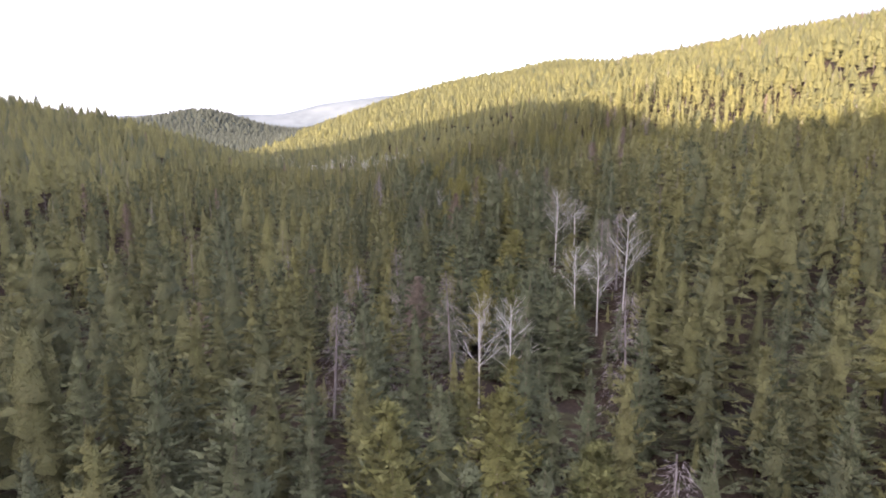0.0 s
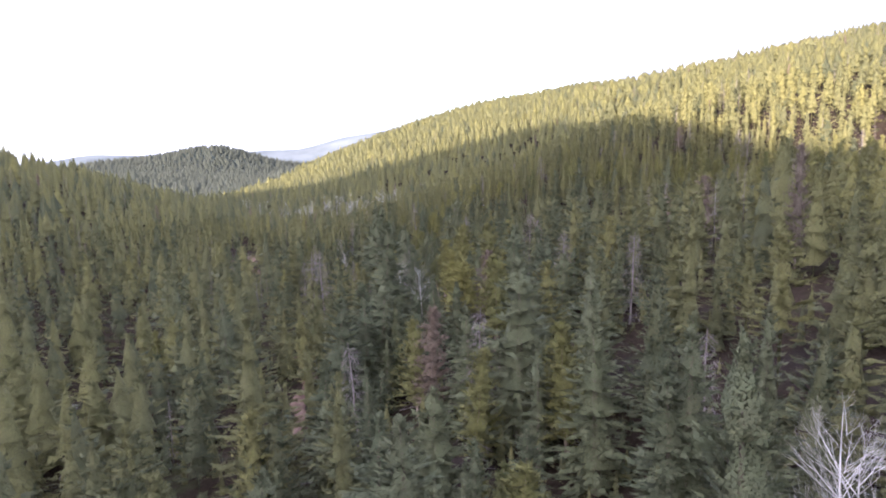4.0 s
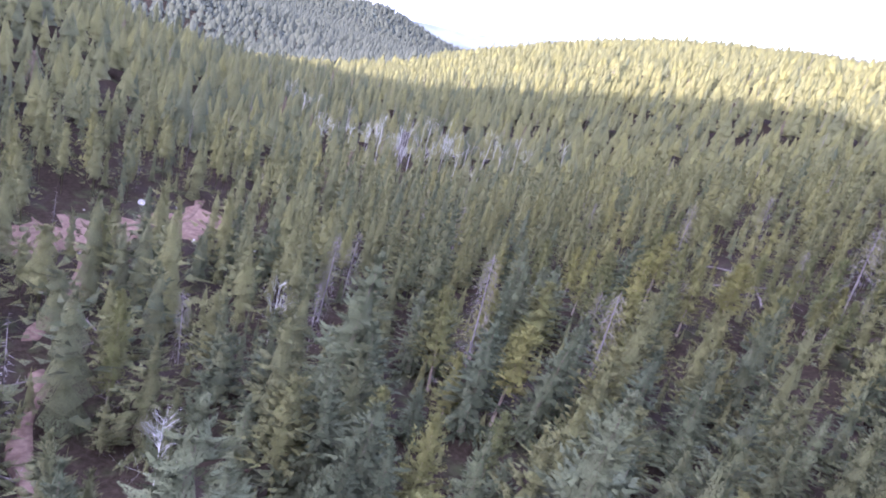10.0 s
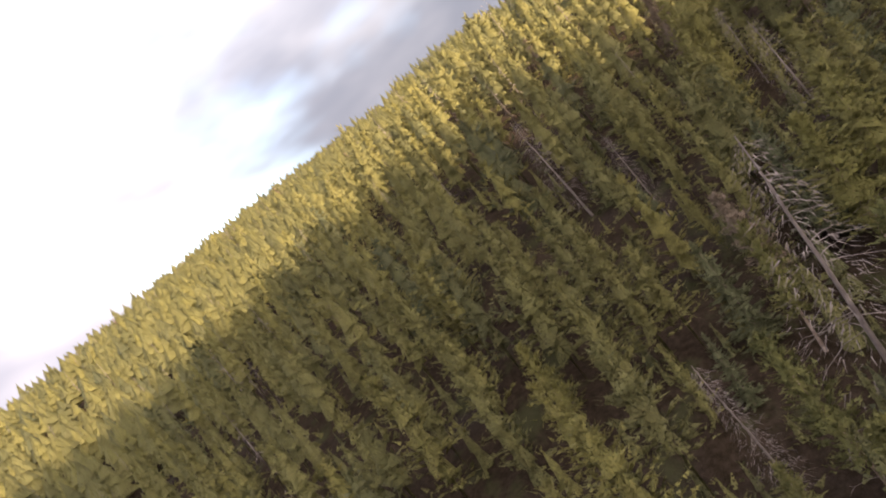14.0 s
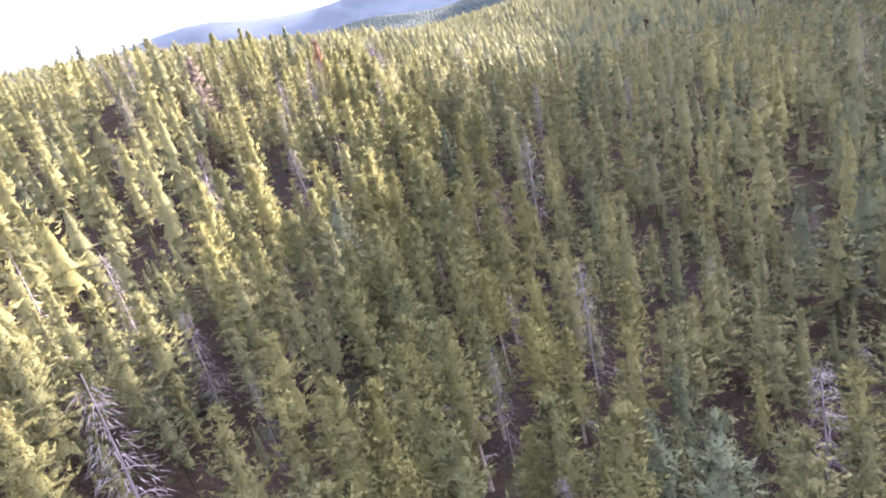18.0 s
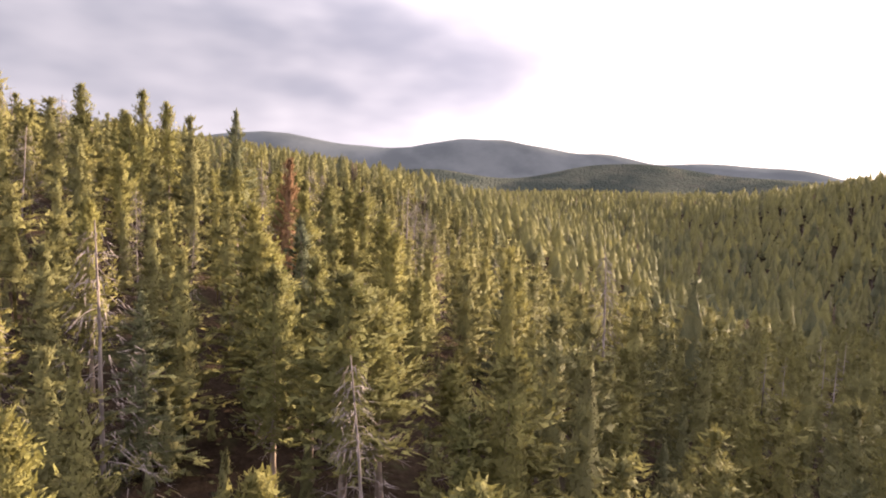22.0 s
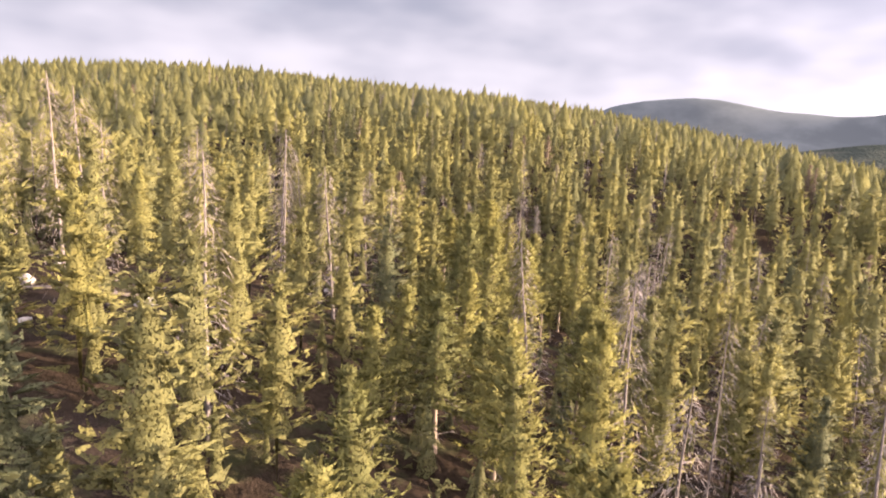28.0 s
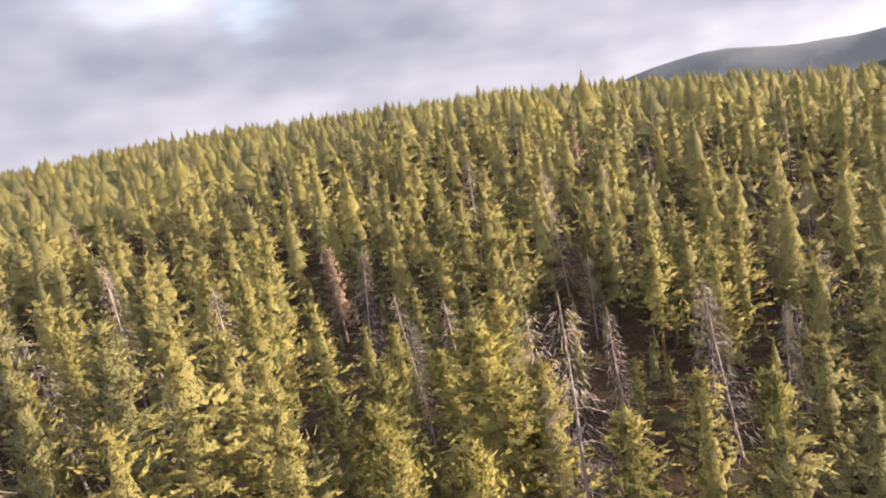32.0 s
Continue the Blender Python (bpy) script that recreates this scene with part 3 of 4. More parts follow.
def aspen_kind(seed, tall=11.5, arms=26, girth=0.075, label="leafless white-barked aspen with a forked crown"):
    rng = np.random.default_rng(seed)
    trunk = tri_mesh("trunk", *stem(tall * 0.95, girth, rng, 0.7), [WHITE_BARK], smooth=True)
    made = []
    for i in range(arms):
        z = tall * rng.uniform(0.34, 0.92)
        a = rng.uniform(0, 2 * math.pi)
        way = np.array([math.cos(a) * 0.78, math.sin(a) * 0.78, 0.68])
        limbs(np.array([0.0, 0.0, z]), way / np.linalg.norm(way), tall * 0.37 * (1.2 - z / tall), 0.017, 2, rng, made)
    crown = tri_mesh("bare_crown", *joined(made), [WHITE_BARK])
    return tree_thing("aspen_tree", label, "aspen tree", "bare aspens", [("trunk", trunk, "smooth chalky trunk"), ("bare_crown", crown, "")])


KINDS = {
    "pine": [pine_kind(11), pine_kind(12, wide=1.75, low=0.32), pine_kind(13, wide=1.45, low=0.20), pine_kind(14, wide=1.5, low=0.42), pine_kind(15, wide=1.9, low=0.16), pine_kind(16, wide=1.35, low=0.28)],
    "spruce": [spruce_kind(21, wide=2.1), spruce_kind(22, wide=1.8), spruce_kind(23, wide=2.4), spruce_kind(24, wide=2.1, whorls=14, label="grey-green spruce with open tiers of boughs")],
    "snag": [snag_kind(31), snag_kind(32, count=20, span=1.2), snag_kind(33, count=30, span=1.9)],
    "aspen": [aspen_kind(41), aspen_kind(42), aspen_kind(43)],
    "grove": [aspen_kind(44, arms=8, girth=0.05), aspen_kind(45, arms=7, girth=0.05)],
    "rust": [pine_kind(51, wide=1.4, low=0.22, mat=RUST, label="dying pine with faded pinkish-brown needles")],
    "orange": [pine_kind(52, wide=1.7, low=0.15, mat=ORANGE, label="dead pine with bright rust-orange needles")],
}
TALL = {"pine": 10.0, "spruce": 11.0, "snag": 11.0, "aspen": 11.5, "grove": 11.5, "rust": 10.0, "orange": 10.0}
used = {}


def plant(kind, x, y, tall, rng, broad=1.0, lean=3.0):
    """One tree on the ground at x, y."""
    which = int(rng.integers(len(KINDS[kind])))
    first = KINDS[kind][which]
    s = tall / TALL[kind]
    k = first.scale
    m = pose(x, y, height(x, y) - 0.15, rng.normal(0, lean), rng.normal(0, lean), rng.uniform(0, 360)) @ Matrix.Diagonal((s * broad / k.x, s * broad / k.y, s / k.z, 1))
    if (kind, which) in used:
        return copy_thing(first, m)
    used[kind, which] = True
    first.matrix_basis = m
    return first


# trees that stand out, by stretch: kind, x, y, height of the top
LANDMARKS = [
    [("aspen", 1.9, 51.5, 12.4), ("aspen", 4.6, 51.4, 12.2), ("aspen", 15.7, 94.3, 17.4), ("aspen", 19.6, 71.5, 17.0), ("aspen", 13.7, 69.5, 13.4), ("aspen", 15.5, 66.6, 13.8),
     ("spruce", -24.9, 69.2, 19.4), ("spruce", -4.2, 92.0, 1.4), ("spruce", -13.7, 73.0, 10.8), ("spruce", 12.2, 93.7, 20.9), ("spruce", 18.5, 82.2, 16.0), ("spruce", 4.8, 109.9, 10.6),
     ("spruce", -3.5, 139.3, 8.0), ("spruce", -7.3, 113.8, 5.4), ("spruce", 16.8, 74.8, 14.4), ("spruce", 23.0, 92.9, 21.8), ("pine", -32.1, 150.4, 6.4), ("spruce", 6.0, 82.5, 8.6)],
    [("spruce", -22.4, 146.7, 12.2), ("rust", 37.9, 142.1, 26.5), ("rust", -54.8, 108.8, 13.4), ("aspen", 20.1, 102.2, 15.4), ("aspen", -22.0, 220.0, 5.4), ("aspen", -27.6, 244.0, 5.4),
     ("aspen", 10.6, 262.6, 14.4), ("aspen", -6.0, 182.4, 9.2), ("snag", -14.5, 187.1, 8.5), ("snag", -9.5, 184.0, 7.4), ("aspen", -1.6, 168.7, 10.4), ("pine", -31.8, 226.9, 8.4),
     ("spruce", -11.2, 231.0, 5.3), ("pine", 5.3, 203.7, 9.5), ("pine", 13.6, 203.4, 13.7), ("pine", -3.7, 244.2, 9.7), ("snag", 16.2, 268.5, 16.2), ("pine", 20.9, 268.8, 15.0)],
    [("pine", 10.9, 285.2, 18.3), ("pine", 7.4, 272.8, 17.0), ("pine", 28.9, 278.0, 23.2), ("pine", 0.6, 262.0, 14.4), ("snag", 63.0, 215.6, 21.5), ("snag", 74.6, 221.6, 23.3), ("pine", 59.5, 212.5, 21.3),
     ("pine", 64.4, 222.2, 21.4), ("pine", 55.4, 218.0, 20.4), ("rust", 71.1, 191.7, 23.4), ("pine", 83.3, 192.0, 28.6), ("snag", 62.5, 201.4, 20.6), ("pine", 83.1, 204.9, 27.6), ("pine", 73.5, 196.9, 24.8),
     ("pine", 103.2, 168.5, 32.3), ("pine", 106.4, 153.9, 34.4), ("pine", 108.4, 141.6, 31.6), ("pine", 109.3, 123.3, 29.8)],
    [("pine", 117.6, 157.5, 36.6), ("orange", 127.6, 133.2, 39.3), ("snag", 140.2, 113.6, 38.0),  ("pine", 138.3, 103.4, 35.6), 
     ("pine", 157.4, 104.6, 36.0), ("snag", 167.8, 122.9, 40.2), ("pine", 181.2, 80.5, 33.0), ("pine", 204.3, 99.7, 40.2), ("pine", 186.5, 96.1, 36.5), ("pine", 184.1, 86.7, 36.4), ("snag", 192.7, 86.1, 36.6),
     ("pine", 189.0, 97.8, 36.2), ("pine", 175.0, 93.4, 37.0), ("pine", 185.8, 102.6, 36.0), ("snag", 204.2, 104.6, 37.0)],
    [("spruce", -8.8, 33.6, 12.9), ("spruce", -4.0, 31.0, 12.7), ("spruce", -12.3, 31.6, 13.0), ("spruce", -23.1, 36.2, 14.0), ("spruce", -17.8, 34.7, 13.5), ("spruce", 4.3, 40.9, 12.9),
     ("spruce", 6.8, 33.0, 13.2), ("spruce", 12.3, 40.9, 13.7), ("spruce", 11.4, 26.8, 13.1), ("spruce", -5.6, 38.3, 12.6), ("spruce", -3.2, 48.9, 12.2), ("spruce", -15.2, 86.4, 8.2),
     ("spruce", -19.9, 66.5, 10.4), ("spruce", 2.8, 24.2, 12.8), ("spruce", 26.4, 44.5, 16.4), ("spruce", 20.6, 39.3, 15.0), ("spruce", -10.3, 21.3, 13.2), ("spruce", -17.3, 22.3, 14.0),
     ("spruce", 18.9, 29.1, 14.1), ("spruce", 4.2, 104.1, 11.2), ("spruce", -6.5, 97.6, 8.5), ("spruce", 22.5, 55.6, 16.1)],
    [("spruce", -3.0, 124.3, 10.2), ("spruce", 9.5, 120.4, 13.6), ("spruce", 5.3, 161.9, 13.6), ("spruce", 17.9, 121.5, 16.6), ("spruce", 21.6, 112.0, 17.4)],
    [("spruce", 15.7, 218.0, 13.2), ("spruce", 25.3, 216.6, 14.7), ("spruce", 16.1, 179.1, 14.9), ("spruce", 15.2, 166.4, 15.8), ("spruce", 21.8, 167.8, 17.2), ("spruce", 39.5, 202.1, 17.2),
     ("spruce", 6.7, 167.4, 13.7)],
    [("spruce", -50.1, 252.5, 6.8), ("spruce", -17.9, 222.6, 7.4), ("spruce", -6.3, 206.2, 9.2), ("spruce", 3.5, 211.7, 10.9), ("spruce", -2.6, 224.7, 10.0), ("spruce", -31.7, 209.0, 6.7),
     ("spruce", -22.2, 211.9, 7.1), ("spruce", -10.2, 217.1, 8.6), ("spruce", -17.8, 238.2, 8.0), ("spruce", 18.4, 235.2, 15.0), ("spruce", 12.3, 219.7, 12.6), ("spruce", 12.9, 205.5, 12.5),
     ("spruce", 20.8, 211.6, 13.9), ("spruce", -0.7, 204.9, 10.2), ("spruce", 5.9, 226.6, 11.7), ("spruce", -10.4, 244.8, 9.8), ("spruce", -7.5, 221.4, 9.1), ("spruce", -36.6, 257.9, 6.6),
     ("spruce", -41.8, 258.3, 6.4), ("spruce", 29.1, 227.0, 16.1), ("spruce", 10.8, 236.7, 13.6), ("spruce", 23.1, 204.6, 14.2), ("spruce", 23.8, 238.4, 16.4)],
    [("pine", 91.2, 205.6, 31.6), ("pine", 90.2, 199.8, 30.7), ("pine", 91.1, 203.0, 31.4), ("pine", 83.0, 201.5, 28.3), ("pine", 79.7, 194.2, 27.0), ("pine", 70.6, 194.3, 24.3),
     ("pine", 75.6, 208.3, 26.0), ("pine", 76.5, 204.7, 26.2), ("pine", 72.3, 208.7, 24.7), ("pine", 68.3, 207.0, 23.7), ("pine", 67.4, 200.7, 23.2), ("pine", 57.3, 205.3, 20.7),
     ("pine", 74.3, 201.6, 25.4), ("pine", 82.0, 214.7, 29.0), ("pine", 81.5, 211.5, 28.3)],
    [("pine", 143.2, 132.1, 40.2), ("pine", 135.6, 131.3, 38.7),  ("pine", 130.5, 127.7, 37.4), ("pine", 139.1, 116.8, 37.4), ("spruce", 132.7, 133.9, 43.5)],
    [("pine", 145.0, 141.0, 45.4), ("pine", 140.3, 138.7, 45.0), ("pine", 140.9, 135.1, 44.3), ("pine", 143.6, 137.8, 43.4), ("pine", 137.5, 141.5, 42.6), ("pine", 129.9, 147.5, 39.3), ("snag", 125.2, 149.6, 36.7),
     ("snag", 116.7, 147.9, 36.1), ("pine", 128.8, 137.8, 38.2), ("spruce", 113.8, 146.2, 35.4), ("snag", 152.9, 100.5, 37.1)],
]
rng = np.random.default_rng(7)
taken = []
for stretch in LANDMARKS:
    for kind, x, y, top in stretch:
        tall = max(top - height(x, y), 4.5)
        plant(kind, x, y, tall, rng, 1.0 if kind in ("aspen", "snag") else min(1.25, max(0.85, 11.0 / tall)), 1.0)
        taken.append((x, y))

# bare aspen grove down the valley
for i in range(44):
    x, y = -50 + rng.normal(0, 15), 352 + rng.normal(0, 10)
    plant("grove", x, y, rng.uniform(10.5, 13), rng)
    taken.append((x, y))

# ---------------------------------------------------------------- the forest
FLIGHT = [(0, -10), (5, 85), (6, 160), (-8, 215), (0, 262), (30, 262), (55, 232), (85, 176), (120, 136), (172, 100), (200, 90)]
FLIGHT_HEIGHT = [26, 26, 32, 29, 30, 37, 40, 38, 45, 45, 45]
CLEARINGS = [(-1, 95, 3, 9), (-20, 103, 11, 10), (-12, 139, 4, 12), (-33, 144, 9, 9), (-54, 266, 13, 15), (-58, 252, 14, 10), (-42, 230, 3, 14), (-28, 217, 5, 8), (18, 278, 4, 5), (172, 127, 7, 6),
             (168, 110, 5, 4), (158, 135, 7, 6), (181, 117, 5, 5), (204, 80, 4, 5)]


def from_line(x, y, line):
    best = np.full(np.shape(x), 1e9)
    for (ax, ay), (bx, by) in zip(line, line[1:]):
        u = np.clip(((x - ax) * (bx - ax) + (y - ay) * (by - ay)) / ((bx - ax) ** 2 + (by - ay) ** 2), 0, 1)
        best = np.minimum(best, np.hypot(x - ax - u * (bx - ax), y - ay - u * (by - ay)))
    return best


def scatter(x0, x1, y0, y1, step, rng):
    x, y = np.meshgrid(np.arange(x0, x1, step), np.arange(y0, y1, step * 0.87))
    x = x + (np.arange(x.shape[0]) % 2)[:, None] * step / 2
    return (x + rng.uniform(-0.42, 0.42, x.shape) * step).ravel(), (y + rng.uniform(-0.42, 0.42, y.shape) * step).ravel()


rng = np.random.default_rng(3)
x, y = scatter(-210, 370, -340, 480, 3.5, rng)
keep = rng.uniform(0, 1, len(x)) < 0.93 + 0.14 * np.sin(x / 17 + 2 * np.sin(y / 23)) * np.cos(y / 13)
vale = np.clip((54 - x) / 24, 0, 1) * np.clip((x + 75) / 30, 0, 1) * np.clip((272 - y) / 40, 0, 1)      # broader trees stand wider apart along the valley
keep &= (rng.uniform(0, 1, len(x)) > np.maximum(0.42 * vale, 0.27 * np.clip((x - 60) / 40, 0, 1))) & ((y > -130) | (x > -70))
for cx, cy, rx, ry in CLEARINGS:
    keep &= ((x - cx) / (0.6 * rx)) ** 2 + ((y - cy) / (0.6 * ry)) ** 2 > 1
keep &= (((x + 50) / 24) ** 2 + ((y - 346) / 18) ** 2 > 1) | (rng.uniform(0, 1, len(x)) < 0.45)      # few conifers among the aspens
for tx, ty in taken:
    keep &= np.hypot(x - tx, y - ty) > 1.9
x, y, vale = x[keep], y[keep], vale[keep]
z = ground(x, y)
away = from_line(x, y, FLIGHT)
lot = rng.uniform(0, 1, len(x))
wet = np.clip((9.0 - z) / 12.0, np.where(z > 13, 0.015, 0.06), 0.62) * np.where(x < -45, 0.5, 1.0)
wet = np.maximum(wet, 0.62 * vale)      # spruces keep to the valley floor
kind = np.where(lot < np.where(x > 120, 0.19, np.where(x > 45, 0.075, 0.055)), 2, np.where(lot > 0.994, 3, np.where(rng.uniform(0, 1, len(x)) < wet, 1, 0)))
tall = np.where(kind == 1, rng.normal(9.4, 2.2, len(x)), rng.normal(9.2, 1.4, len(x))) * (1 + 0.06 * vale)
tall = tall * np.where((x > -5) & (x < 60) & (y > 250) & (y < 300), 0.88, 1.0)      # lower growth round the head of the valley
wide = 1 + np.where(kind == 1, 0.46, 0.60) * vale
wide = wide * np.where((x > -5) & (x < 60) & (y > 250) & (y < 300), 1.25, 1.15 + 0.27 * np.clip((x - 60) / 40, 0, 1) - 0.15 * (x <= 45))
over = np.full(len(x), 99.0)
for (fx, fy), (ex, ey), fz, ez in zip(FLIGHT, FLIGHT[1:], FLIGHT_HEIGHT, FLIGHT_HEIGHT[1:]):
    u = np.clip(((x - fx) * (ex - fx) + (y - fy) * (ey - fy)) / ((ex - fx) ** 2 + (ey - fy) ** 2), 0, 1)
    beside = np.hypot(x - fx - u * (ex - fx), y - fy - u * (ey - fy)) < 7.5
    over = np.where(beside, np.minimum(over, fz + u * (ez - fz) - z - 7.0), over)
tall = np.clip(tall * np.where(rng.uniform(0, 1, len(x)) < 0.16, rng.uniform(0.35, 0.7, len(x)), 1.0), 3.0, 18.0)
tall = np.maximum(np.minimum(tall * np.where(away > 45, 0.95, 1.0), over), 3.5)
for spot, ax, ay, top in (tree for stretch in LANDMARKS[:2] for tree in stretch if tree[2] < 240):      # young trees stand before the aspens
    if spot == "aspen":
        tall = np.where((np.abs(x - ax * (1 + (y - ay) / 90)) < 2.9) & (y < ay + 1.0) & (y > ay - 15), np.minimum(tall, 5.8), tall)

# the nearest trees stand as single things
NAMES = {0: "pine", 1: "spruce", 2: "snag", 3: "rust"}
MOST = {0: 270, 1: 230, 2: 190, 3: 16}
single = np.zeros(len(x), bool)
for code in NAMES:
    near = np.where(kind == code, away - (12 if code == 2 else 0) * (x > 115), 1e9)
    order = np.argsort(near)[:MOST[code]]
    order = order[(kind[order] == code) & (away[order] < 42)]
    single[order] = True
for i in np.nonzero(single)[0]:
    plant(NAMES[int(kind[i])], x[i], y[i], tall[i] * (1.12 if kind[i] == 2 else 1.0), rng, wide[i] * rng.uniform(0.85, 1.2))


def stand(name, label, shapes, x, y, tall, which, tones, mat, sink=0.2, wide=1.0):
    """Many trees joined in one mesh: shapes are unit trees of 10 m."""
    z = ground(x, y) - sink
    turn = rng.uniform(0, 2 * math.pi, len(x))
    broad = wide * rng.uniform(0.85, 1.25, len(x))
    points, faces, shade, tips, lies, start = [], [], [], [], [], 0
    for s, (shape, face, tip, lie) in enumerate(shapes):
        pick = np.nonzero(which == s)[0]
        if not len(pick):
            continue
        k = (tall[pick] / 10.0)[:, None]
        slim = np.minimum(k, 0.55 + 0.45 * k) * broad[pick][:, None]
        c, t = np.cos(turn[pick])[:, None], np.sin(turn[pick])[:, None]
        px = (shape[None, :, 0] * c - shape[None, :, 1] * t) * slim + x[pick][:, None]
        py = (shape[None, :, 0] * t + shape[None, :, 1] * c) * slim + y[pick][:, None]
        pz = shape[None, :, 2] * k + z[pick][:, None]
        points.append(np.stack([px, py, pz], 2).reshape(-1, 3))
        faces.append((np.arange(len(pick))[:, None, None] * len(shape) + face[None]).reshape(-1, 3) + start)
        start += len(pick) * len(shape)
        shade.append(np.repeat(tones[pick], len(shape)))
        tips.append(np.tile(tip, len(pick)))
        lies.append(np.stack([lie[None, :, 0] * c - lie[None, :, 1] * t, lie[None, :, 0] * t + lie[None, :, 1] * c, np.repeat(lie[None, :, 2], len(pick), 0)], 2).reshape(-1, 3))
    mesh = tri_mesh(name, np.concatenate(points), np.concatenate(faces), [mat], tone=np.concatenate(shade), tip=np.concatenate(tips), lie=np.concatenate(lies))
    return tagged(new(name, mesh), label, "forest", kind="stuff")


def bare_points(rng, count, size):
    level = rng.uniform(0.12, 0.98, count)
    a = rng.uniform(0, 2 * math.pi, count)
    base = np.stack([0 * a, 0 * a, level * 10], 1)
    reach = (1.15 - level) * rng.uniform(0.6, 1.4, count)
    tip = base + np.stack([np.cos(a) * reach, np.sin(a) * reach, -0.45 * reach], 1)
    return together(sprays(base, tip, np.full(count, size), rng), post(0.08, 10.0))


def post(width=0.11, top=9.0):
    """A plain stem for a tree of 10 m."""
    return flames(np.array([[0.0, 0.0, -0.3]]), np.array([[0.0, 0.0, top]]), np.array([width]), np.random.default_rng(1), 3, 1.0, 0.3)


own = np.random.default_rng(5)
NEAR = [together(pine_crown(10, 1.65, own, 12, 5, 5, 0.8, low, 5, 0.40), post(0.1)) for low in (0.18, 0.24, 0.34)] + \
       [together(spruce_crown(10, 1.95, own, 10, 6, 3, 1.1, 0.05, 5, 0.42), post(0.1)) for i in range(3)]
MID = [together(pine_crown(10, 1.75, own, 7, 5, 0, 1.7, low, 5, 0.55), post()) for low in (0.16, 0.24, 0.34)] + \
      [spruce_crown(10, 2.05, own, 7, 5, 0, 1.7, 0.05, 5, 0.56) for i in range(3)]
FAR = [cone_crown(10, 1.95, own, 4, 4, low, pointed, 0.75) for low in (0.14, 0.22, 0.30)] + [cone_crown(10, 2.1, own, 4, 4, 0.1, pointed, 0.75) for i in range(3)]
YOUNG = [spruce_crown(10, 2.9, own, 4, 4, 0, 2.2, 0.05, 3, 0.5) for i in range(3)]
tones = np.clip(np.where(kind == 1, rng.normal(0.18, 0.18, len(x)), rng.normal(0.60, 0.27, len(x)) - 0.25 * vale - 0.2 * np.clip(-x / 60, 0, 1)), 0, 1)
live = (kind == 0) | (kind == 1)
for name, label, shapes, low, high in (("near_forest", "mixed stand of olive pines and dark spruces", NEAR, 0, 26), ("conifer_forest", "slope of olive pines and dark spruces", MID, 26, 80),
                                       ("distant_forest", "dense far slope of pines and spruces", FAR, 80, 999)):
    pick = live & ~single & (away >= low) & (away < high)
    stand(name, label, shapes, x[pick], y[pick], tall[pick], np.where(kind[pick] == 1, 3, 0) + rng.integers(0, 3, pick.sum()), tones[pick], FOREST, wide=wide[pick])
# young growth under the taller trees
sx, sy = scatter(-120, 250, -20, 330, 3.2, rng)
keep = (from_line(sx, sy, FLIGHT) < 42) & (rng.uniform(0, 1, len(sx)) < np.where(sy > 240, 0.85, 0.62) + 0.35 * np.sin(sx / 11 + 2.0 * np.sin(sy / 9)))
for cx, cy, rx, ry in CLEARINGS:
    keep &= ((sx - cx) / (0.85 * rx)) ** 2 + ((sy - cy) / (0.85 * ry)) ** 2 > 1
sx, sy = sx[keep], sy[keep]
stand("young_growth", "low young spruces and pines on the forest floor", YOUNG, sx, sy, rng.uniform(1.2, 4.2, len(sx)), rng.integers(0, 3, len(sx)), np.clip(rng.normal(0.3, 0.2, len(sx)), 0, 1), FOREST, 0.05)
pick = (kind == 2) & ~single
stand("dead_forest", "scattered bare grey dead trees", [bare_points(own, 60, 0.07), bare_points(own, 24, 0.15)], x[pick], y[pick], tall[pick] * 1.05, (away[pick] > 85).astype(int), tones[pick], DEAD)
pick = (kind == 3) & ~single
stand("rusty_forest", "scattered dying pines with rust-brown needles", NEAR[:3], x[pick], y[pick], tall[pick], rng.integers(0, 3, pick.sum()), tones[pick], RUST)

# the outer slopes
x, y = scatter(-460, 760, -460, 1180, 5.6, rng)
keep = ~((x > -210) & (x < 370) & (y > -130) & (y < 480)) & ~((x > -70) & (x < 370) & (y > -340) & (y < 0)) & (np.hypot(x - 60, y - 180) < 1010) & ~((y > 640) & (x < -0.22 * y)) & (rng.uniform(0, 1, len(x)) < 0.93)
x, y = x[keep], y[keep]
tones = np.clip(rng.normal(0.55, 0.25, len(x)), 0, 1)
OUTER = [cone_crown(10, 2.8, own, 2, 4, 0.15, pointed, 0.8), cone_crown(10, 2.9, own, 2, 4, 0.10, pointed, 0.8), cone_crown(10, 4.6, own, 2, 4, 0.02, pointed, 1.6)]
stand("outer_forest", "far wooded slopes of mixed conifers", OUTER, x, y, rng.normal(8.2, 1.4, len(x)), rng.integers(0, 2, len(x)), tones, FOREST)
x, y = scatter(-1300, 150, 640, 1950, 10.8, rng)
keep = (np.hypot(x - 60, y - 180) > 1010) | (x < -0.22 * y)
x, y = x[keep], y[keep]
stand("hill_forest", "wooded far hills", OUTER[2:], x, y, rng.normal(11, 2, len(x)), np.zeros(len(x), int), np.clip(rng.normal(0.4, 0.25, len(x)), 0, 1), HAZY)


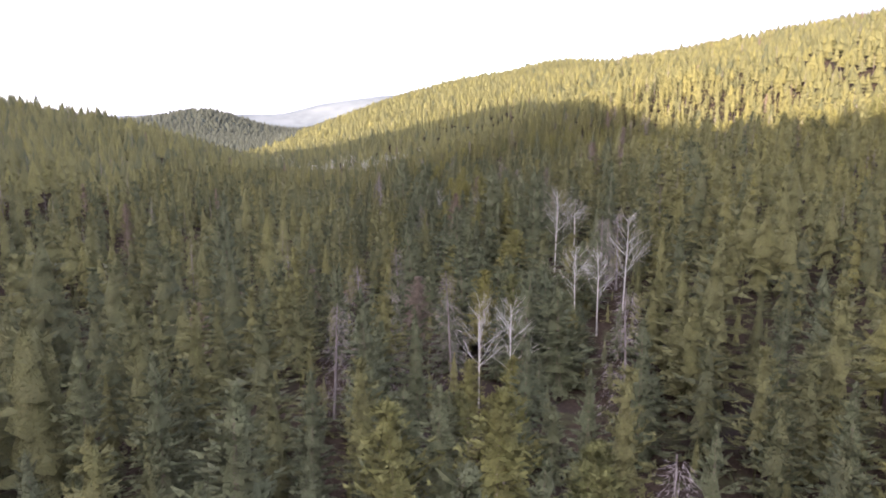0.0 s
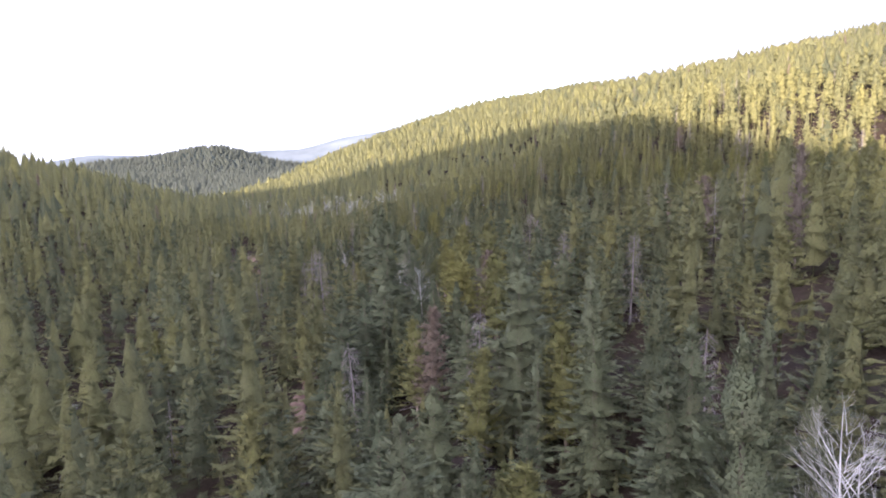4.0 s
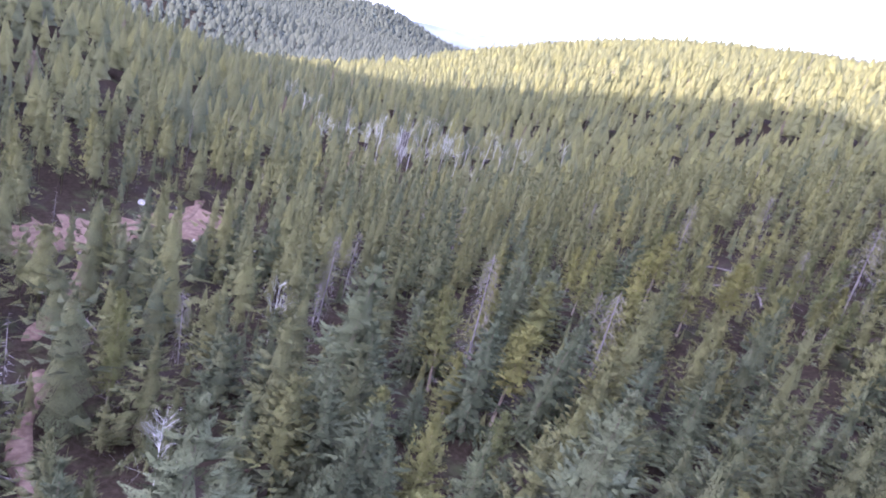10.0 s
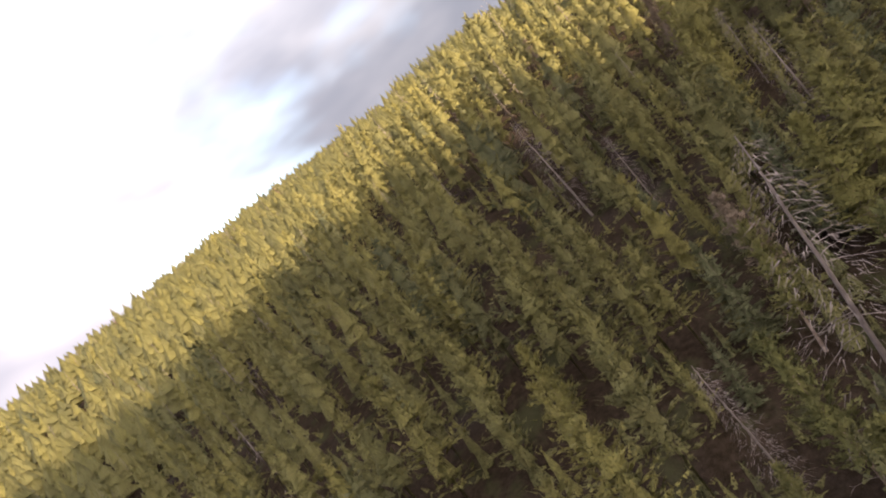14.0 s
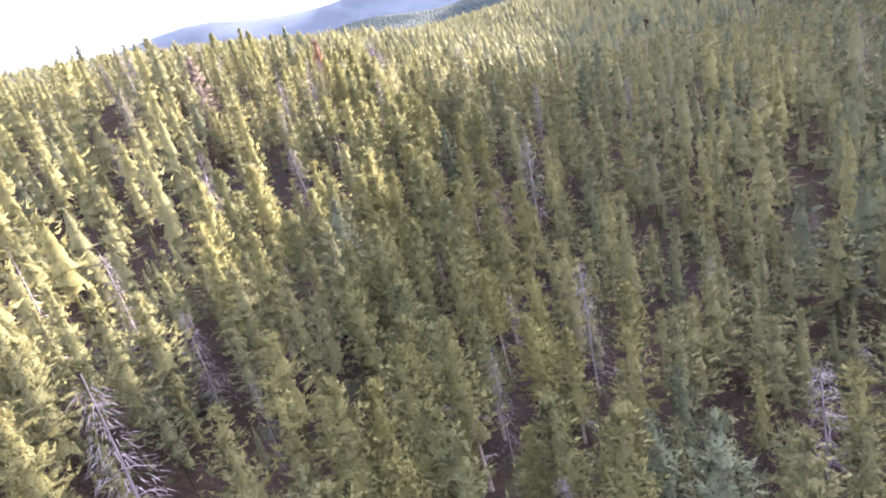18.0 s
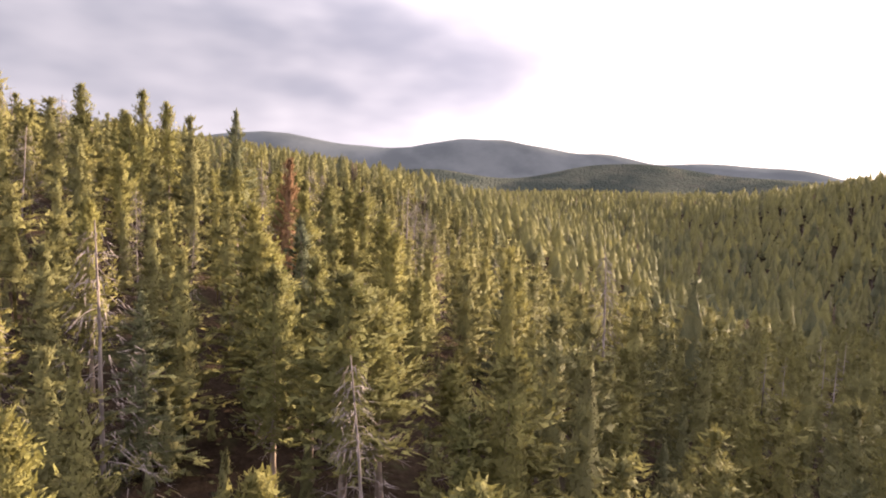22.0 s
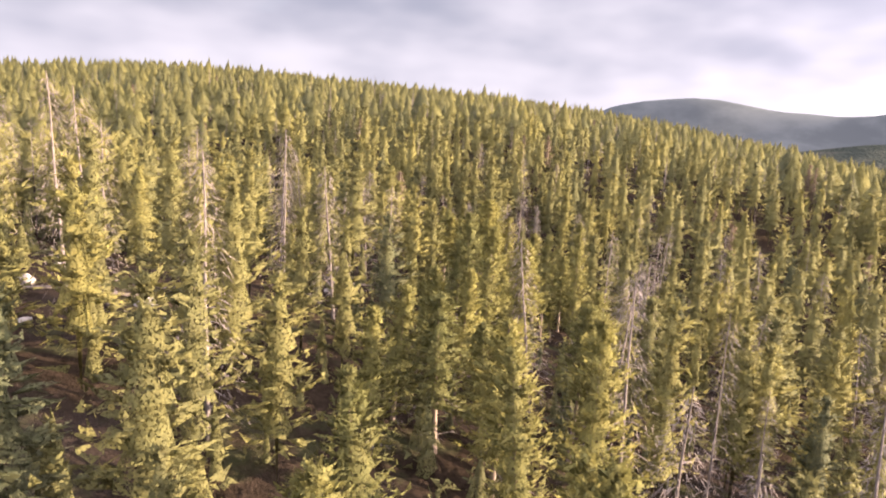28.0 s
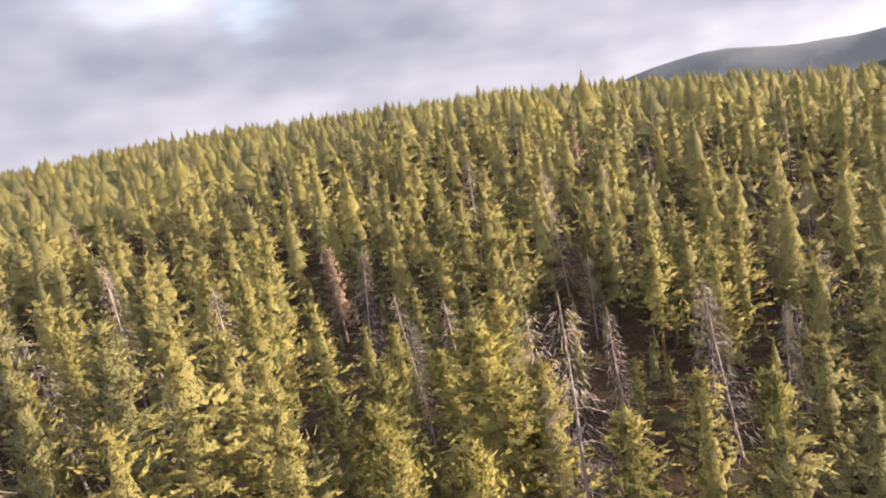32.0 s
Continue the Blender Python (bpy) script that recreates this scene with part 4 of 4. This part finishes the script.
# ---------------------------------------------------------------- trail, logs and rocks
def trail(name, line, wide, label):
    """A worn strip of bare earth along the ground."""
    line = np.array(line, float)
    u = np.linspace(0, len(line) - 1, 12 * len(line))
    px, py = np.interp(u, range(len(line)), line[:, 0]), np.interp(u, range(len(line)), line[:, 1])
    px, py = px + 0.5 * np.sin(u * 5), py + 0.4 * np.cos(u * 4)
    way = np.stack([np.gradient(px), np.gradient(py)], 1)
    way /= np.linalg.norm(way, axis=1)[:, None]
    half = wide / 2 * (1 + 0.3 * np.sin(u * 9))
    made = []
    for side in (-1.15, -0.9, 0.9, 1.15):
        qx, qy = px - way[:, 1] * half * side, py + way[:, 0] * half * side
        wave = 0.35 * np.sin(qx / 3.1 + 1.7 * np.sin(qy / 5.3)) * np.cos(qy / 3.7) + 0.25 * np.sin(qx / 1.3 + qy / 2.1)
        made.append(np.stack([qx, qy, ground(qx, qy) + np.abs(wave) * 0.5 + (0.22 if abs(side) < 1 else -0.5)], 1))
    points = np.stack(made, 1).reshape(-1, 3)
    faces = [f for i in range(len(u) - 1) for j in range(3) for f in ((4 * i + j, 4 * i + j + 5, 4 * i + j + 1), (4 * i + j, 4 * i + j + 4, 4 * i + j + 5))]
    return tagged(new(name, tri_mesh(name, points, np.array(faces), [TRAIL], smooth=True)), label, "path", kind="structure")


trail("footpath", [(-11.5, 126), (-12.3, 134), (-13, 142), (-15, 152), (-19, 164)], 1.5, "narrow reddish dirt path between the trees")
trail("footpath", [(-26, 214), (-34, 222), (-42.6, 230), (-49, 241), (-58, 255), (-55, 267), (-60, 280)], 1.3, "narrow reddish dirt path through the valley")


trail("bare_earth", [(-62, 244), (-57, 252), (-54, 261), (-53, 272)], 8.0, "trodden patch of pinkish bare earth in a clearing")
trail("bare_earth", [(-24, 94), (-22, 100), (-20, 106), (-20, 111)], 6.0, "trodden patch of pinkish bare earth among fallen branches")


def log_kind(seed, span):
    rng = np.random.default_rng(seed)
    s = np.linspace(0, 1, 6)
    path = np.stack([s * span - span / 2, rng.normal(0, 0.04, 6), 0.13 + 0.04 * np.sin(5 * s)], 1)
    root = new("fallen_log")
    tagged(root, "weathered grey fallen log on needle litter", "log", "fallen logs in the clearings")
    part("stem", tri_mesh("stem", *tube(path, 0.15 - 0.08 * s, 7), [LOG], smooth=True), root)
    made = []
    for i in range(7):
        u = rng.uniform(0.3, 0.95)
        foot = np.array([u * span - span / 2, 0, 0.15])
        made.append(tube([foot, foot + (rng.uniform(0.1, 0.5), rng.normal(0, 0.45), rng.uniform(0.1, 0.6))], [0.025, 0.008], 4))
    tagged(part("snapped_wood", tri_mesh("snapped_wood", *joined(made), [DEAD]), root), kind="stuff")
    return root


def rock_kind(seed):
    rng = np.random.default_rng(seed)
    bm = bmesh.new()
    bmesh.ops.create_icosphere(bm, subdivisions=2, radius=1.0)
    for v in bm.verts:
        v.co *= 1 + 0.28 * noise.noise(v.co * 1.3 + Vector((seed, 0, 0))) + 0.10 * noise.noise(v.co * 3.1)
        v.co.z = max(v.co.z * 0.7, -0.35)
    mesh = bpy.data.meshes.new("rock")
    bm.to_mesh(mesh)
    bm.free()
    mesh.materials.append(ROCK)
    return tagged(new("rock", mesh), "pale grey granite boulder half sunk in the slope", "rock", "rocks on the slope")


rng = np.random.default_rng(17)
logs = [log_kind(1, 7.5), log_kind(2, 5.0), log_kind(3, 9.0)]
rocks = [rock_kind(1), rock_kind(2), rock_kind(3)]
for i in range(48):
    cx, cy, rx, ry = CLEARINGS[int(rng.integers(len(CLEARINGS)))]
    x, y = cx + rng.uniform(-1, 1) * rx * 1.3, cy + rng.uniform(-1, 1) * ry * 1.3
    a = rng.uniform(0, 360)
    slope = math.degrees(math.atan2(height(x + 2 * math.cos(radians(a)), y + 2 * math.sin(radians(a))) - height(x - 2 * math.cos(radians(a)), y - 2 * math.sin(radians(a))), 4))
    m = pose(x, y, height(x, y) + 0.05, 0, 0, a) @ pose(0, 0, 0, 0, -slope, 0)
    if i < 3:
        logs[i].matrix_basis = m
    else:
        copy_thing(logs[i % 3], m)
for i in range(46):
    cx, cy, rx, ry = CLEARINGS[(3, 4, 5, 9, 11, 11, 12)[i % 7]]
    x, y = cx + rng.normal(0, 0.8) * rx, cy + rng.normal(0, 0.8) * ry
    s = rng.uniform(0.35, 0.9) if (cx, cy) == (158, 135) else rng.uniform(0.35, 1.1)
    m = pose(x, y, height(x, y), rng.normal(0, 8), rng.normal(0, 8), rng.uniform(0, 360)) @ Matrix.Diagonal((s, s * rng.uniform(0.6, 1.0), s * rng.uniform(0.6, 1.1), 1))
    if i < 3:
        rocks[i].matrix_basis = m
    else:
        copy_thing(rocks[i % 3], m)
